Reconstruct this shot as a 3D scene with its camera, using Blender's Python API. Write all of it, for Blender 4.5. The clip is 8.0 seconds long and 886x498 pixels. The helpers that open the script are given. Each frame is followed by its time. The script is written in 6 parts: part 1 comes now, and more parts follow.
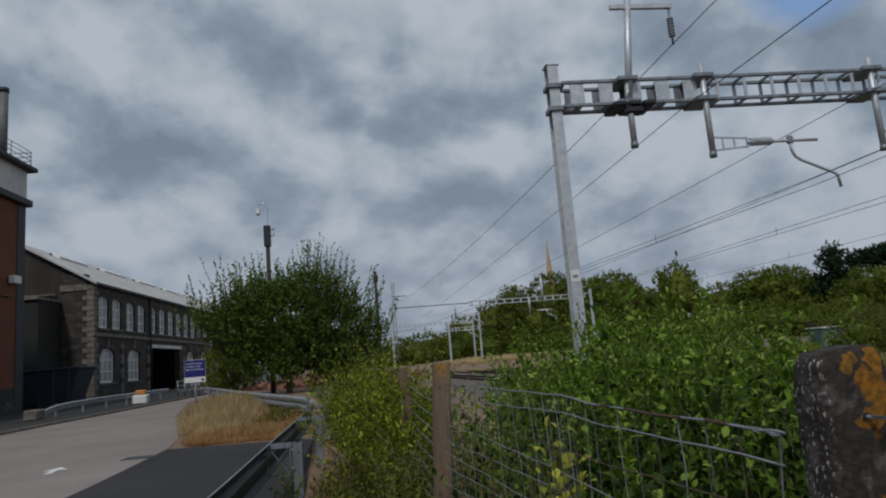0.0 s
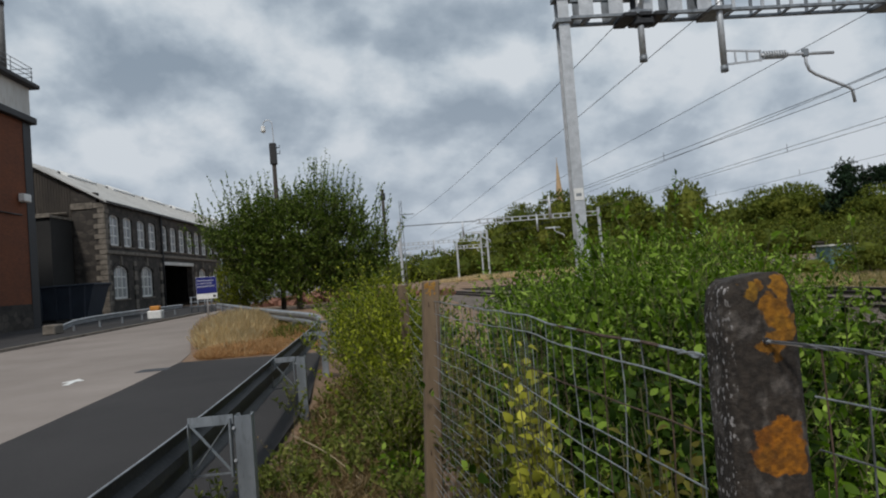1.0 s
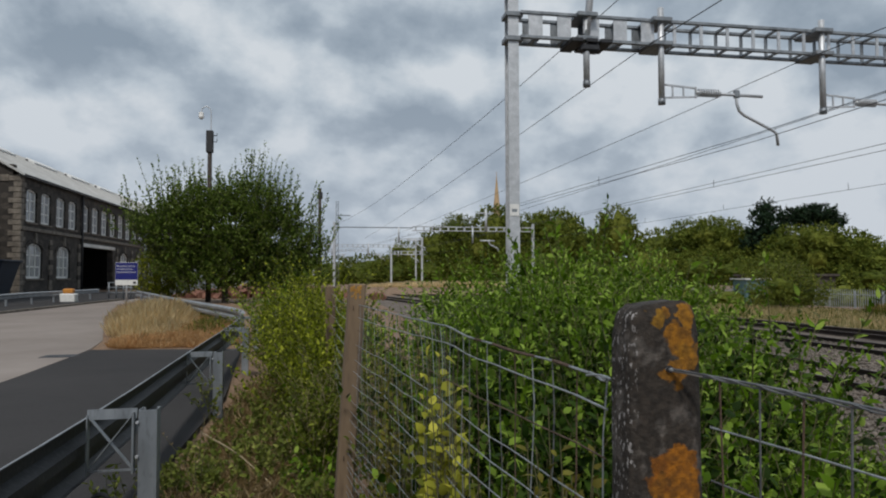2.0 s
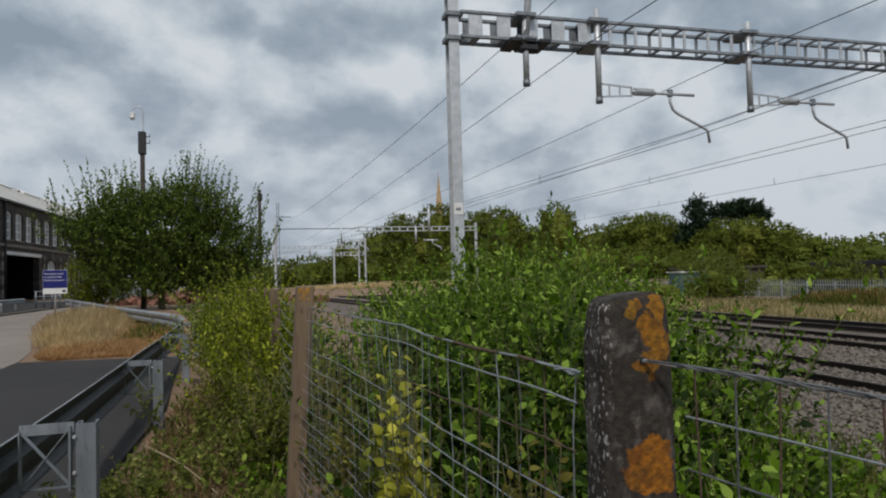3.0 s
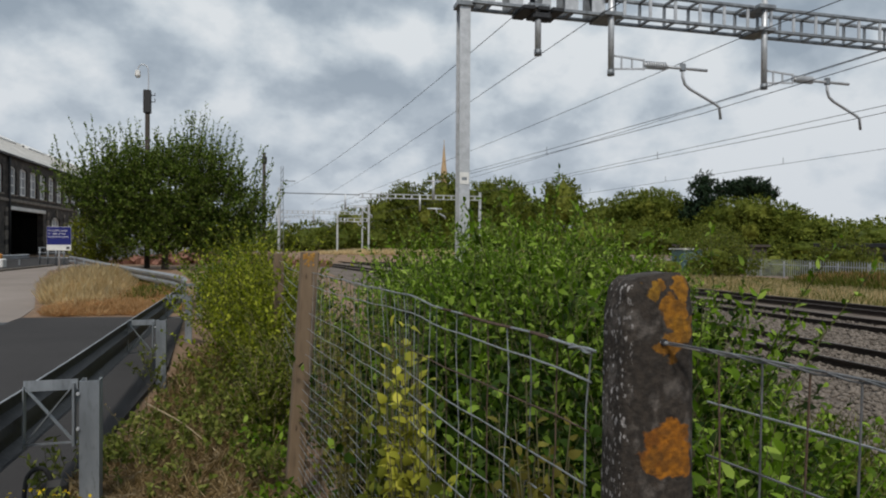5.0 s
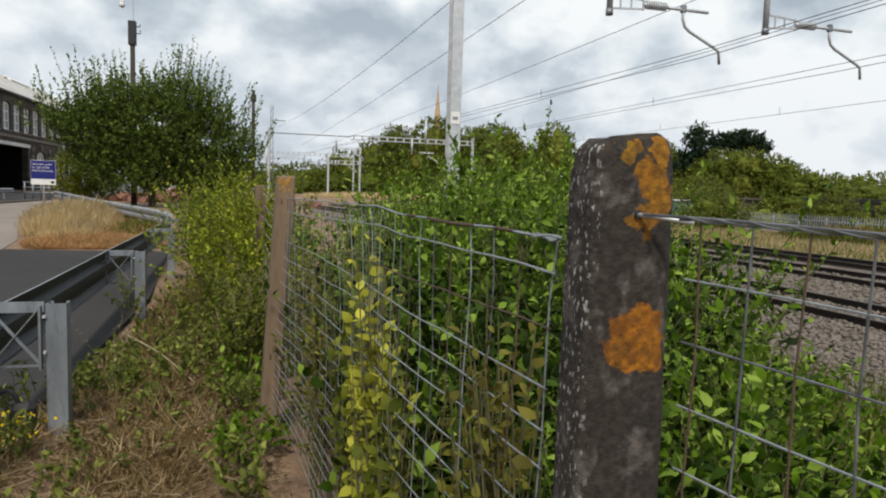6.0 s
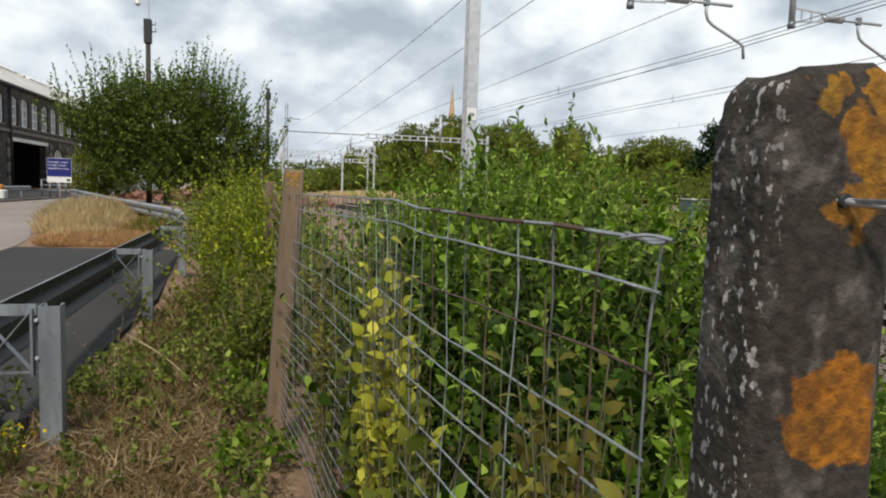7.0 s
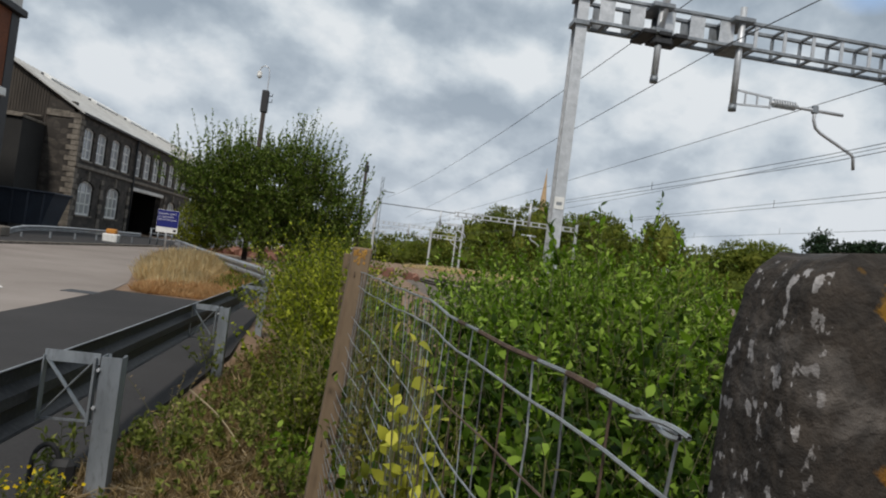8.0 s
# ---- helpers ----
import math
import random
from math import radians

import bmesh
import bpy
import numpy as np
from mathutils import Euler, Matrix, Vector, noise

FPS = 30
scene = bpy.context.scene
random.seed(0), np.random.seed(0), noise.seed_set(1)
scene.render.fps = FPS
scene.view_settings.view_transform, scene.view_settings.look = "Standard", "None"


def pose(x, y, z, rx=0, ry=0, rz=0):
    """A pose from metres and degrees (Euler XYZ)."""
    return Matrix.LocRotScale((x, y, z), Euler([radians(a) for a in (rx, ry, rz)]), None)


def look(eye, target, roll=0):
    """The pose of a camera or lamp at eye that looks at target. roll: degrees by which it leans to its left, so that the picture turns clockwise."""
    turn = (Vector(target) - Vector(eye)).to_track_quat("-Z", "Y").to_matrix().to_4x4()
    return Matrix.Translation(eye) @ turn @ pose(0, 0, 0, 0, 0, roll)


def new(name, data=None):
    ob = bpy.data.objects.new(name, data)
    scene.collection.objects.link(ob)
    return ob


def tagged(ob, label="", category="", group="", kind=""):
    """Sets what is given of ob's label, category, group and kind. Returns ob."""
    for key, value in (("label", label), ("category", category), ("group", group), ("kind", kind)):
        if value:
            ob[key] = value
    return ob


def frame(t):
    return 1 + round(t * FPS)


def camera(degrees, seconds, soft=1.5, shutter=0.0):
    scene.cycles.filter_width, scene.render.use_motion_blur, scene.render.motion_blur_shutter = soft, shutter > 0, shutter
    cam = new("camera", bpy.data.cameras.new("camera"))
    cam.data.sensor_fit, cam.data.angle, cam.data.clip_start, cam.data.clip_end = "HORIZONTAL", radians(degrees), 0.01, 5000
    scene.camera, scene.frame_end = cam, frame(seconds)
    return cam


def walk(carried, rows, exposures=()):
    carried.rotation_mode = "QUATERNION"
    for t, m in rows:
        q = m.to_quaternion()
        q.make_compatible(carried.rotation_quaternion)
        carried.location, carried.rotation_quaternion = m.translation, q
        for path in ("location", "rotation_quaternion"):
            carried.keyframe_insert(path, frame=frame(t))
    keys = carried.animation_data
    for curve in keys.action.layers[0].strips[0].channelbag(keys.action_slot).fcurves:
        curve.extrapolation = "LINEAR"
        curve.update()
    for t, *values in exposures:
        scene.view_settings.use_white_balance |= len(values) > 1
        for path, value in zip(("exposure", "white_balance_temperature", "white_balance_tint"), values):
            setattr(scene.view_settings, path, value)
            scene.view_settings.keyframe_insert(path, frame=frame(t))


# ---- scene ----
cam = camera(67.2, 8.0, 2.0)
PATH = [
    (0, (-0.121, 0.006, 1.541), (0.065, 1.973, 1.853), -4.6),
    (0.3, (-0.097, 0.027, 1.548), (0.121, 1.993, 1.843), -4.7),
    (0.5, (-0.087, -0.021, 1.523), (0.139, 1.956, 1.725), -2.5),
    (1, (0.0, -0.014, 1.544), (0.142, 1.98, 1.614), -4.5),
    (1.5, (0.069, -0.011, 1.537), (0.316, 1.967, 1.698), -2.8),
    (1.7, (0.057, 0.006, 1.541), (0.351, 1.982, 1.614), -1.2),
    (2.8, (-0.007, 0.017, 1.545), (0.447, 1.962, 1.653), -1.3),
    (3, (0.0, 0.038, 1.54), (0.503, 1.972, 1.619), -1.5),
    (3.5, (-0.013, 0.028, 1.536), (0.463, 1.971, 1.557), -1.8),
    (4, (-0.015, 0.052, 1.536), (0.465, 1.993, 1.531), -2.2),
    (4.2, (-0.026, 0.059, 1.538), (0.465, 1.998, 1.53), -0.8),
    (5.3, (0.007, 0.069, 1.546), (0.487, 2.01, 1.534), 0.8),
    (5.5, (0.039, 0.074, 1.532), (0.409, 2.039, 1.525), -0.3),
    (5.8, (0.052, 0.142, 1.479), (0.438, 2.094, 1.271), 1.0),
    (6, (0.078, 0.179, 1.444), (0.599, 2.102, 1.27), 1.8),
    (6.2, (0.096, 0.257, 1.431), (0.576, 2.177, 1.138), 1.4),
    (6.5, (0.075, 0.348, 1.419), (0.441, 2.308, 1.263), 1.1),
    (6.8, (0.102, 0.427, 1.415), (0.485, 2.385, 1.282), 0.9),
    (7, (0.12, 0.461, 1.425), (0.601, 2.394, 1.246), 1.9),
    (7.3, (0.116, 0.479, 1.414), (0.436, 2.453, 1.388), 3.7),
    (7.5, (0.123, 0.491, 1.417), (0.352, 2.477, 1.342), 4.7),
    (8, (0.23, 0.557, 1.481), (0.451, 2.544, 1.519), 7.4),
]
EXPOSURES = [(0, -0.62, 6150, 10), (0.5, -0.58, 6150, 10), (1, -0.12, 6450, 10), (1.5, -0.12, 6450, 10), (3, -0.14, 6500, 10), (3.5, -0.10, 6550, 10), (4, -0.02, 6600, 10), (5.5, 0.10, 6650, 10), (6, 0.43, 6850, 10), (6.5, 0.50, 6850, 10), (7, 0.52, 6850, 10), (7.5, 0.2, 6700, 10), (8, 0.12, 6650, 10)]
walk(cam, [(t, look(eye, target, roll)) for t, eye, target, roll in PATH], EXPOSURES)

# ---------------------------------------------------------------- light
world = bpy.data.worlds.new("sky")
scene.world = world
world.use_nodes = True
wt = world.node_tree
wt.nodes.clear()


def wn(kind, **sets):
    node = wt.nodes.new(kind)
    for key, value in sets.items():
        node.inputs[key].default_value = value
    return node


w_out = wn("ShaderNodeOutputWorld")
w_bg = wn("ShaderNodeBackground")
w_sky = wn("ShaderNodeTexSky")
w_sky.sky_type, w_sky.sun_disc = "NISHITA", False
w_sky.sun_elevation, w_sky.sun_rotation = radians(52), radians(200)
w_co = wn("ShaderNodeTexCoord")
w_sep = wn("ShaderNodeSeparateXYZ")
w_up = wn("ShaderNodeMath")
w_up.operation = "MAXIMUM"
w_up.inputs[1].default_value = 0.0
w_add = wn("ShaderNodeMath")
w_add.operation = "ADD"
w_add.inputs[1].default_value = 0.62
w_dx, w_dy = wn("ShaderNodeMath"), wn("ShaderNodeMath")
w_dx.operation = w_dy.operation = "DIVIDE"
w_com = wn("ShaderNodeCombineXYZ")
w_com.inputs[2].default_value = 3.7
L = wt.links.new
L(w_co.outputs["Generated"], w_sep.inputs[0])
L(w_sep.outputs["Z"], w_up.inputs[0])
L(w_up.outputs[0], w_add.inputs[0])
for axis, node in (("X", w_dx), ("Y", w_dy)):
    L(w_sep.outputs[axis], node.inputs[0])
    L(w_add.outputs[0], node.inputs[1])
L(w_dx.outputs[0], w_com.inputs[0])
L(w_dy.outputs[0], w_com.inputs[1])
w_gap = wn("ShaderNodeTexNoise", Scale=0.55, Detail=7.0, Roughness=0.55)
w_off = wn("ShaderNodeVectorMath")
w_off.operation = "ADD"
w_off.inputs[1].default_value = (3.1, 6.4, 1.7)
L(w_com.outputs[0], w_off.inputs[0])
L(w_off.outputs[0], w_gap.inputs["Vector"])


def wmath(op, a, b):
    node = wn("ShaderNodeMath")
    node.operation = op
    for k, v in enumerate((a, b)):
        if isinstance(v, (int, float)):
            node.inputs[k].default_value = v
        else:
            L(v, node.inputs[k])
    return node.outputs[0]


def cloud_field(shift):
    """Thickness of the cloud deck, read at a place shifted over the deck: broad banks and billows on them."""
    at = wn("ShaderNodeVectorMath")
    at.operation = "ADD"
    at.inputs[1].default_value = (shift[0] + CLOUD_AT[0], shift[1] + CLOUD_AT[1], 0)
    L(w_com.outputs[0], at.inputs[0])
    bank = wn("ShaderNodeTexNoise", Scale=1.7, Detail=6.0, Roughness=0.5, Distortion=0.15)
    puff = wn("ShaderNodeTexNoise", Scale=6.5, Detail=9.0, Roughness=0.55, Distortion=0.1)
    for node in (bank, puff):
        L(at.outputs[0], node.inputs["Vector"])
    return wmath("ADD", wmath("MULTIPLY", bank.outputs["Fac"], 0.74), wmath("MULTIPLY", puff.outputs["Fac"], 0.26))


CLOUD_AT = (0.0, 0.0)
w_thick = cloud_field((0, 0))
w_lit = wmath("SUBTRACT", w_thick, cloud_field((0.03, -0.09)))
w_tone = wmath("ADD", wmath("MULTIPLY", w_lit, 1.9), w_thick)


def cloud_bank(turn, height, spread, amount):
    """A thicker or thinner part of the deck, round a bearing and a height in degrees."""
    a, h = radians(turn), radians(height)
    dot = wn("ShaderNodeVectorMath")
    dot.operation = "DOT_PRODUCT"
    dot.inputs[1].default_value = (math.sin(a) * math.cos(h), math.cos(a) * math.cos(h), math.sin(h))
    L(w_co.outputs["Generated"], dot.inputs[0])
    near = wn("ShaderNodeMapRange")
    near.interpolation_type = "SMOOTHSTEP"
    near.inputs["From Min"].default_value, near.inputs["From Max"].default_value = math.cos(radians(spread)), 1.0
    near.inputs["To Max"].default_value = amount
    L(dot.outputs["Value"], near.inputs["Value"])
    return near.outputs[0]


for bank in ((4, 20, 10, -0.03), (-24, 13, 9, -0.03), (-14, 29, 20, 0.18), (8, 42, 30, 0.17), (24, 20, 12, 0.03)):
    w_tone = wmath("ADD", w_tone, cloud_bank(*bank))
w_ramp = wn("ShaderNodeValToRGB")
cr = w_ramp.color_ramp
cr.elements[0].position, cr.elements[0].color = 0.33, (0.325, 0.40, 0.485, 1)
cr.elements[1].position, cr.elements[1].color = 0.68, (0.79, 0.845, 0.895, 1)
e = cr.elements.new(0.46)
e.color = (0.45, 0.53, 0.615, 1)
e = cr.elements.new(0.55)
e.color = (0.60, 0.68, 0.755, 1)
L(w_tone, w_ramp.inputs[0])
w_cover = wn("ShaderNodeMapRange")
w_cover.inputs["From Min"].default_value, w_cover.inputs["From Max"].default_value = 0.60, 0.66
w_open = w_gap.outputs["Fac"]
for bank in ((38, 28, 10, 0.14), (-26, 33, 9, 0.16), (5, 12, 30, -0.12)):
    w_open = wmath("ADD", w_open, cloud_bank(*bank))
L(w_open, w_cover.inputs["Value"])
w_blue = wn("ShaderNodeVectorMath")
w_blue.operation = "SCALE"
w_blue.inputs["Scale"].default_value = 0.24
L(w_sky.outputs[0], w_blue.inputs[0])
w_all = wn("ShaderNodeMix")
w_all.data_type = "RGBA"
L(w_cover.outputs[0], w_all.inputs[0])
L(w_ramp.outputs[0], w_all.inputs[6])
L(w_blue.outputs[0], w_all.inputs[7])
w_low = wn("ShaderNodeMapRange")
w_low.inputs["From Min"].default_value, w_low.inputs["From Max"].default_value = 0.30, 0.0
w_low.inputs["To Max"].default_value = 0.5
L(w_sep.outputs["Z"], w_low.inputs["Value"])
w_haze = wn("ShaderNodeMix")
w_haze.data_type = "RGBA"
w_haze.inputs[7].default_value = (0.62, 0.68, 0.77, 1)
L(w_low.outputs[0], w_haze.inputs[0])
L(w_all.outputs[2], w_haze.inputs[6])
L(w_haze.outputs[2], w_bg.inputs["Color"])
w_bg.inputs["Strength"].default_value = 0.86
L(w_bg.outputs[0], w_out.inputs[0])

sun = new("sun", bpy.data.lights.new("sun", "SUN"))
sun.data.energy, sun.data.angle, sun.data.color = 2.35, radians(7), (1.0, 0.95, 0.88)
sun.matrix_world = look((0, 0, 50), (12, 38, 0))

# ---------------------------------------------------------------- materials
MATS = {}


def noise_mat(name, c1, c2, c3=None, scale=8.0, fine=60.0, rough=0.8, metal=0.0, bump=0.3, stretch=(1, 1, 1), dist=0.01, spec=0.5, per_object=0.0):
    """Base colour from two scales of noise, with fine relief."""
    if name in MATS:
        return MATS[name]
    m = bpy.data.materials.new(name)
    m.use_nodes = True
    nt = m.node_tree
    b = nt.nodes["Principled BSDF"]
    link = nt.links.new
    co = nt.nodes.new("ShaderNodeTexCoord")
    mp = nt.nodes.new("ShaderNodeMapping")
    mp.inputs["Scale"].default_value = stretch
    link(co.outputs["Object"], mp.inputs[0])
    n1, n2 = nt.nodes.new("ShaderNodeTexNoise"), nt.nodes.new("ShaderNodeTexNoise")
    n1.inputs["Scale"].default_value, n1.inputs["Detail"].default_value = scale, 6
    n2.inputs["Scale"].default_value, n2.inputs["Detail"].default_value = fine, 4
    for n in (n1, n2):
        n.inputs["Roughness"].default_value = 0.6
        link(mp.outputs[0], n.inputs["Vector"])
    r1 = nt.nodes.new("ShaderNodeValToRGB")
    r1.color_ramp.elements[0].position, r1.color_ramp.elements[0].color = 0.32, (*c1, 1)
    r1.color_ramp.elements[1].position, r1.color_ramp.elements[1].color = 0.68, (*c2, 1)
    link(n1.outputs["Fac"], r1.inputs[0])
    mx = nt.nodes.new("ShaderNodeMix")
    mx.data_type = "RGBA"
    mr = nt.nodes.new("ShaderNodeMapRange")
    mr.inputs["From Min"].default_value, mr.inputs["From Max"].default_value = 0.5, 0.75
    mr.inputs["To Max"].default_value = 0.75
    link(n2.outputs["Fac"], mr.inputs["Value"])
    link(mr.outputs[0], mx.inputs[0])
    link(r1.outputs[0], mx.inputs[6])
    c3 = c3 or tuple(0.6 * (p + q) / 2 for p, q in zip(c1, c2))
    mx.inputs[7].default_value = (*c3, 1)
    last = mx.outputs[2]
    if per_object:
        oi = nt.nodes.new("ShaderNodeObjectInfo")
        hs = nt.nodes.new("ShaderNodeHueSaturation")
        mr2 = nt.nodes.new("ShaderNodeMapRange")
        mr2.inputs["To Min"].default_value, mr2.inputs["To Max"].default_value = 1 - per_object, 1 + per_object
        link(oi.outputs["Random"], mr2.inputs["Value"])
        link(mr2.outputs[0], hs.inputs["Value"])
        link(last, hs.inputs["Color"])
        last = hs.outputs[0]
    link(last, b.inputs["Base Color"])
    b.inputs["Metallic"].default_value = metal
    b.inputs["Specular IOR Level"].default_value = spec
    rr = nt.nodes.new("ShaderNodeMapRange")
    rr.inputs["To Min"].default_value, rr.inputs["To Max"].default_value = max(rough - 0.12, 0.05), min(rough + 0.12, 1)
    link(n1.outputs["Fac"], rr.inputs["Value"])
    link(rr.outputs[0], b.inputs["Roughness"])
    bp = nt.nodes.new("ShaderNodeBump")
    bp.inputs["Strength"].default_value, bp.inputs["Distance"].default_value = bump, dist
    link(n2.outputs["Fac"], bp.inputs["Height"])
    link(bp.outputs[0], b.inputs["Normal"])
    MATS[name] = m
    return m


def leaf_mat(name, c1, c2, c3, gloss=0.55, through_light=0.35):
    """Leaves: colour by leaf, a little light through the blade."""
    m = bpy.data.materials.new(name)
    m.use_nodes = True
    nt = m.node_tree
    b = nt.nodes["Principled BSDF"]
    link = nt.links.new
    geo = nt.nodes.new("ShaderNodeNewGeometry")
    ramp = nt.nodes.new("ShaderNodeValToRGB")
    ramp.color_ramp.elements[0].color, ramp.color_ramp.elements[1].color = (*c1, 1), (*c3, 1)
    e = ramp.color_ramp.elements.new(0.68)
    e.color = (*c2, 1)
    link(geo.outputs["Random Per Island"], ramp.inputs[0])
    co = nt.nodes.new("ShaderNodeTexCoord")
    n = nt.nodes.new("ShaderNodeTexNoise")
    n.inputs["Scale"].default_value, n.inputs["Detail"].default_value = 1.6, 3
    link(co.outputs["Object"], n.inputs["Vector"])
    hs = nt.nodes.new("ShaderNodeHueSaturation")
    mr = nt.nodes.new("ShaderNodeMapRange")
    mr.inputs["To Min"].default_value, mr.inputs["To Max"].default_value = 0.55, 1.45
    link(n.outputs["Fac"], mr.inputs["Value"])
    link(mr.outputs[0], hs.inputs["Value"])
    link(ramp.outputs[0], hs.inputs["Color"])
    link(hs.outputs[0], b.inputs["Base Color"])
    b.inputs["Roughness"].default_value = gloss
    b.inputs["Specular IOR Level"].default_value = 0.09
    tr = nt.nodes.new("ShaderNodeBsdfTranslucent")
    link(hs.outputs[0], tr.inputs["Color"])
    mix = nt.nodes.new("ShaderNodeMixShader")
    mix.inputs[0].default_value = through_light
    link(b.outputs[0], mix.inputs[1])
    link(tr.outputs[0], mix.inputs[2])
    link(mix.outputs[0], nt.nodes["Material Output"].inputs[0])
    return m


def stone_mat(name, c1, c2, mortar, size, rough=0.9):
    """Rubble stone with recessed joints."""
    m = noise_mat(name, c1, c2, scale=0.9, fine=14, rough=rough, bump=0.5)
    nt = m.node_tree
    link = nt.links.new
    co = nt.nodes.new("ShaderNodeTexCoord")
    mp = nt.nodes.new("ShaderNodeMapping")
    mp.inputs["Scale"].default_value = (1 / size, 1 / size, 1.6 / size)
    link(co.outputs["Object"], mp.inputs[0])
    vo, cell = nt.nodes.new("ShaderNodeTexVoronoi"), nt.nodes.new("ShaderNodeTexVoronoi")
    vo.feature = "DISTANCE_TO_EDGE"
    for v in (vo, cell):
        v.inputs["Scale"].default_value = 1.0
        link(mp.outputs[0], v.inputs["Vector"])
    b = nt.nodes["Principled BSDF"]
    old = b.inputs["Base Color"].links[0].from_socket
    hs = nt.nodes.new("ShaderNodeHueSaturation")
    sp = nt.nodes.new("ShaderNodeSeparateColor")
    link(cell.outputs["Color"], sp.inputs[0])
    mr = nt.nodes.new("ShaderNodeMapRange")
    mr.inputs["To Min"].default_value, mr.inputs["To Max"].default_value = 0.5, 1.6
    link(sp.outputs[0], mr.inputs["Value"])
    link(mr.outputs[0], hs.inputs["Value"])
    link(old, hs.inputs["Color"])
    mx = nt.nodes.new("ShaderNodeMix")
    mx.data_type = "RGBA"
    me = nt.nodes.new("ShaderNodeMapRange")
    me.inputs["From Min"].default_value, me.inputs["From Max"].default_value = 0.03, 0.07
    link(vo.outputs["Distance"], me.inputs["Value"])
    link(me.outputs[0], mx.inputs[0])
    mx.inputs[6].default_value = (*mortar, 1)
    link(hs.outputs[0], mx.inputs[7])
    link(mx.outputs[2], b.inputs["Base Color"])
    return m


def brick_mat(name, c1, c2, mortar):
    m = noise_mat(name, c1, c2, scale=0.5, fine=9, rough=0.9, bump=0.3)
    nt = m.node_tree
    link = nt.links.new
    co = nt.nodes.new("ShaderNodeTexCoord")
    sep, com = nt.nodes.new("ShaderNodeSeparateXYZ"), nt.nodes.new("ShaderNodeCombineXYZ")
    link(co.outputs["Object"], sep.inputs[0])
    ad = nt.nodes.new("ShaderNodeMath")
    link(sep.outputs["X"], ad.inputs[0])
    link(sep.outputs["Y"], ad.inputs[1])
    link(ad.outputs[0], com.inputs[0])
    link(sep.outputs["Z"], com.inputs[1])
    br = nt.nodes.new("ShaderNodeTexBrick")
    br.inputs["Scale"].default_value = 1.0
    br.inputs["Brick Width"].default_value, br.inputs["Row Height"].default_value = 0.225, 0.075
    br.inputs["Mortar Size"].default_value = 0.008
    br.inputs["Color1"].default_value, br.inputs["Color2"].default_value = (0.8, 0.8, 0.8, 1), (1.15, 1.1, 1.05, 1)
    br.inputs["Mortar"].default_value = (*mortar, 1)
    link(com.outputs[0], br.inputs["Vector"])
    b = nt.nodes["Principled BSDF"]
    old = b.inputs["Base Color"].links[0].from_socket
    mx = nt.nodes.new("ShaderNodeMix")
    mx.data_type, mx.blend_type = "RGBA", "MULTIPLY"
    mx.inputs[0].default_value = 1.0
    link(old, mx.inputs[6])
    link(br.outputs["Color"], mx.inputs[7])
    link(mx.outputs[2], b.inputs["Base Color"])
    return m


def glass_mat():
    m = bpy.data.materials.new("window glass")
    m.use_nodes = True
    b = m.node_tree.nodes["Principled BSDF"]
    b.inputs["Base Color"].default_value = (0.34, 0.35, 0.365, 1)
    b.inputs["Roughness"].default_value = 0.12
    b.inputs["Specular IOR Level"].default_value = 0.8
    return m


def plain(name, c, rough=0.5, metal=0.0):
    d = tuple(v * 0.82 for v in c)
    return noise_mat(name, d, c, scale=5, fine=45, rough=rough, metal=metal, bump=0.08, dist=0.004)


M_ASPHALT = noise_mat("worn dark asphalt", (0.033, 0.032, 0.033), (0.053, 0.051, 0.052), (0.076, 0.074, 0.073), scale=0.35, fine=90, rough=0.95, bump=0.5, spec=0.15)
M_CONC_ROAD = noise_mat("pale worn road surface", (0.19, 0.16, 0.14), (0.29, 0.25, 0.225), (0.14, 0.122, 0.108), scale=0.3, fine=70, rough=0.92, bump=0.4)
M_DIRT = noise_mat("dry verge earth with dead grass", (0.15, 0.092, 0.058), (0.31, 0.205, 0.13), (0.10, 0.075, 0.042), scale=1.3, fine=30, rough=0.95, bump=0.8, dist=0.03)
M_BALLAST = noise_mat("grey brown ballast", (0.09, 0.070, 0.055), (0.20, 0.165, 0.138), (0.05, 0.04, 0.032), scale=1.2, fine=17, rough=0.95, bump=1.0, dist=0.05)
M_STONE_BIT = noise_mat("ballast stone", (0.08, 0.066, 0.054), (0.23, 0.195, 0.165), (0.055, 0.045, 0.037), scale=6, fine=40, rough=0.9, bump=0.4)
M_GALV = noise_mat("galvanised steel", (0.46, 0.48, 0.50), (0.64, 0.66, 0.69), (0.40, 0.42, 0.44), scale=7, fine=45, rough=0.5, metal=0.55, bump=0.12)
# Dull tone for weathered steel, and for painted shade inside the near gantry boom.
M_GALV_OLD_SHADED = noise_mat("weathered and shaded galvanised steel", (0.15, 0.166, 0.185), (0.33, 0.36, 0.39), (0.09, 0.098, 0.108), scale=5, fine=40, rough=0.5, metal=0.4, bump=0.2, stretch=(1, 1, 0.25))
# On the near rail this dark tone stands in for the shaded back.
M_BEAM = noise_mat("dark weathered steel, shaded for the rail back", (0.018, 0.019, 0.022), (0.045, 0.047, 0.052), (0.085, 0.088, 0.092), scale=2.5, fine=30, rough=0.55, metal=0.35, bump=0.15)
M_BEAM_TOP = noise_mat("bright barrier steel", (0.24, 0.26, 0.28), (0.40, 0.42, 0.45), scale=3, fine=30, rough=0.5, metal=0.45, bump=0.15)
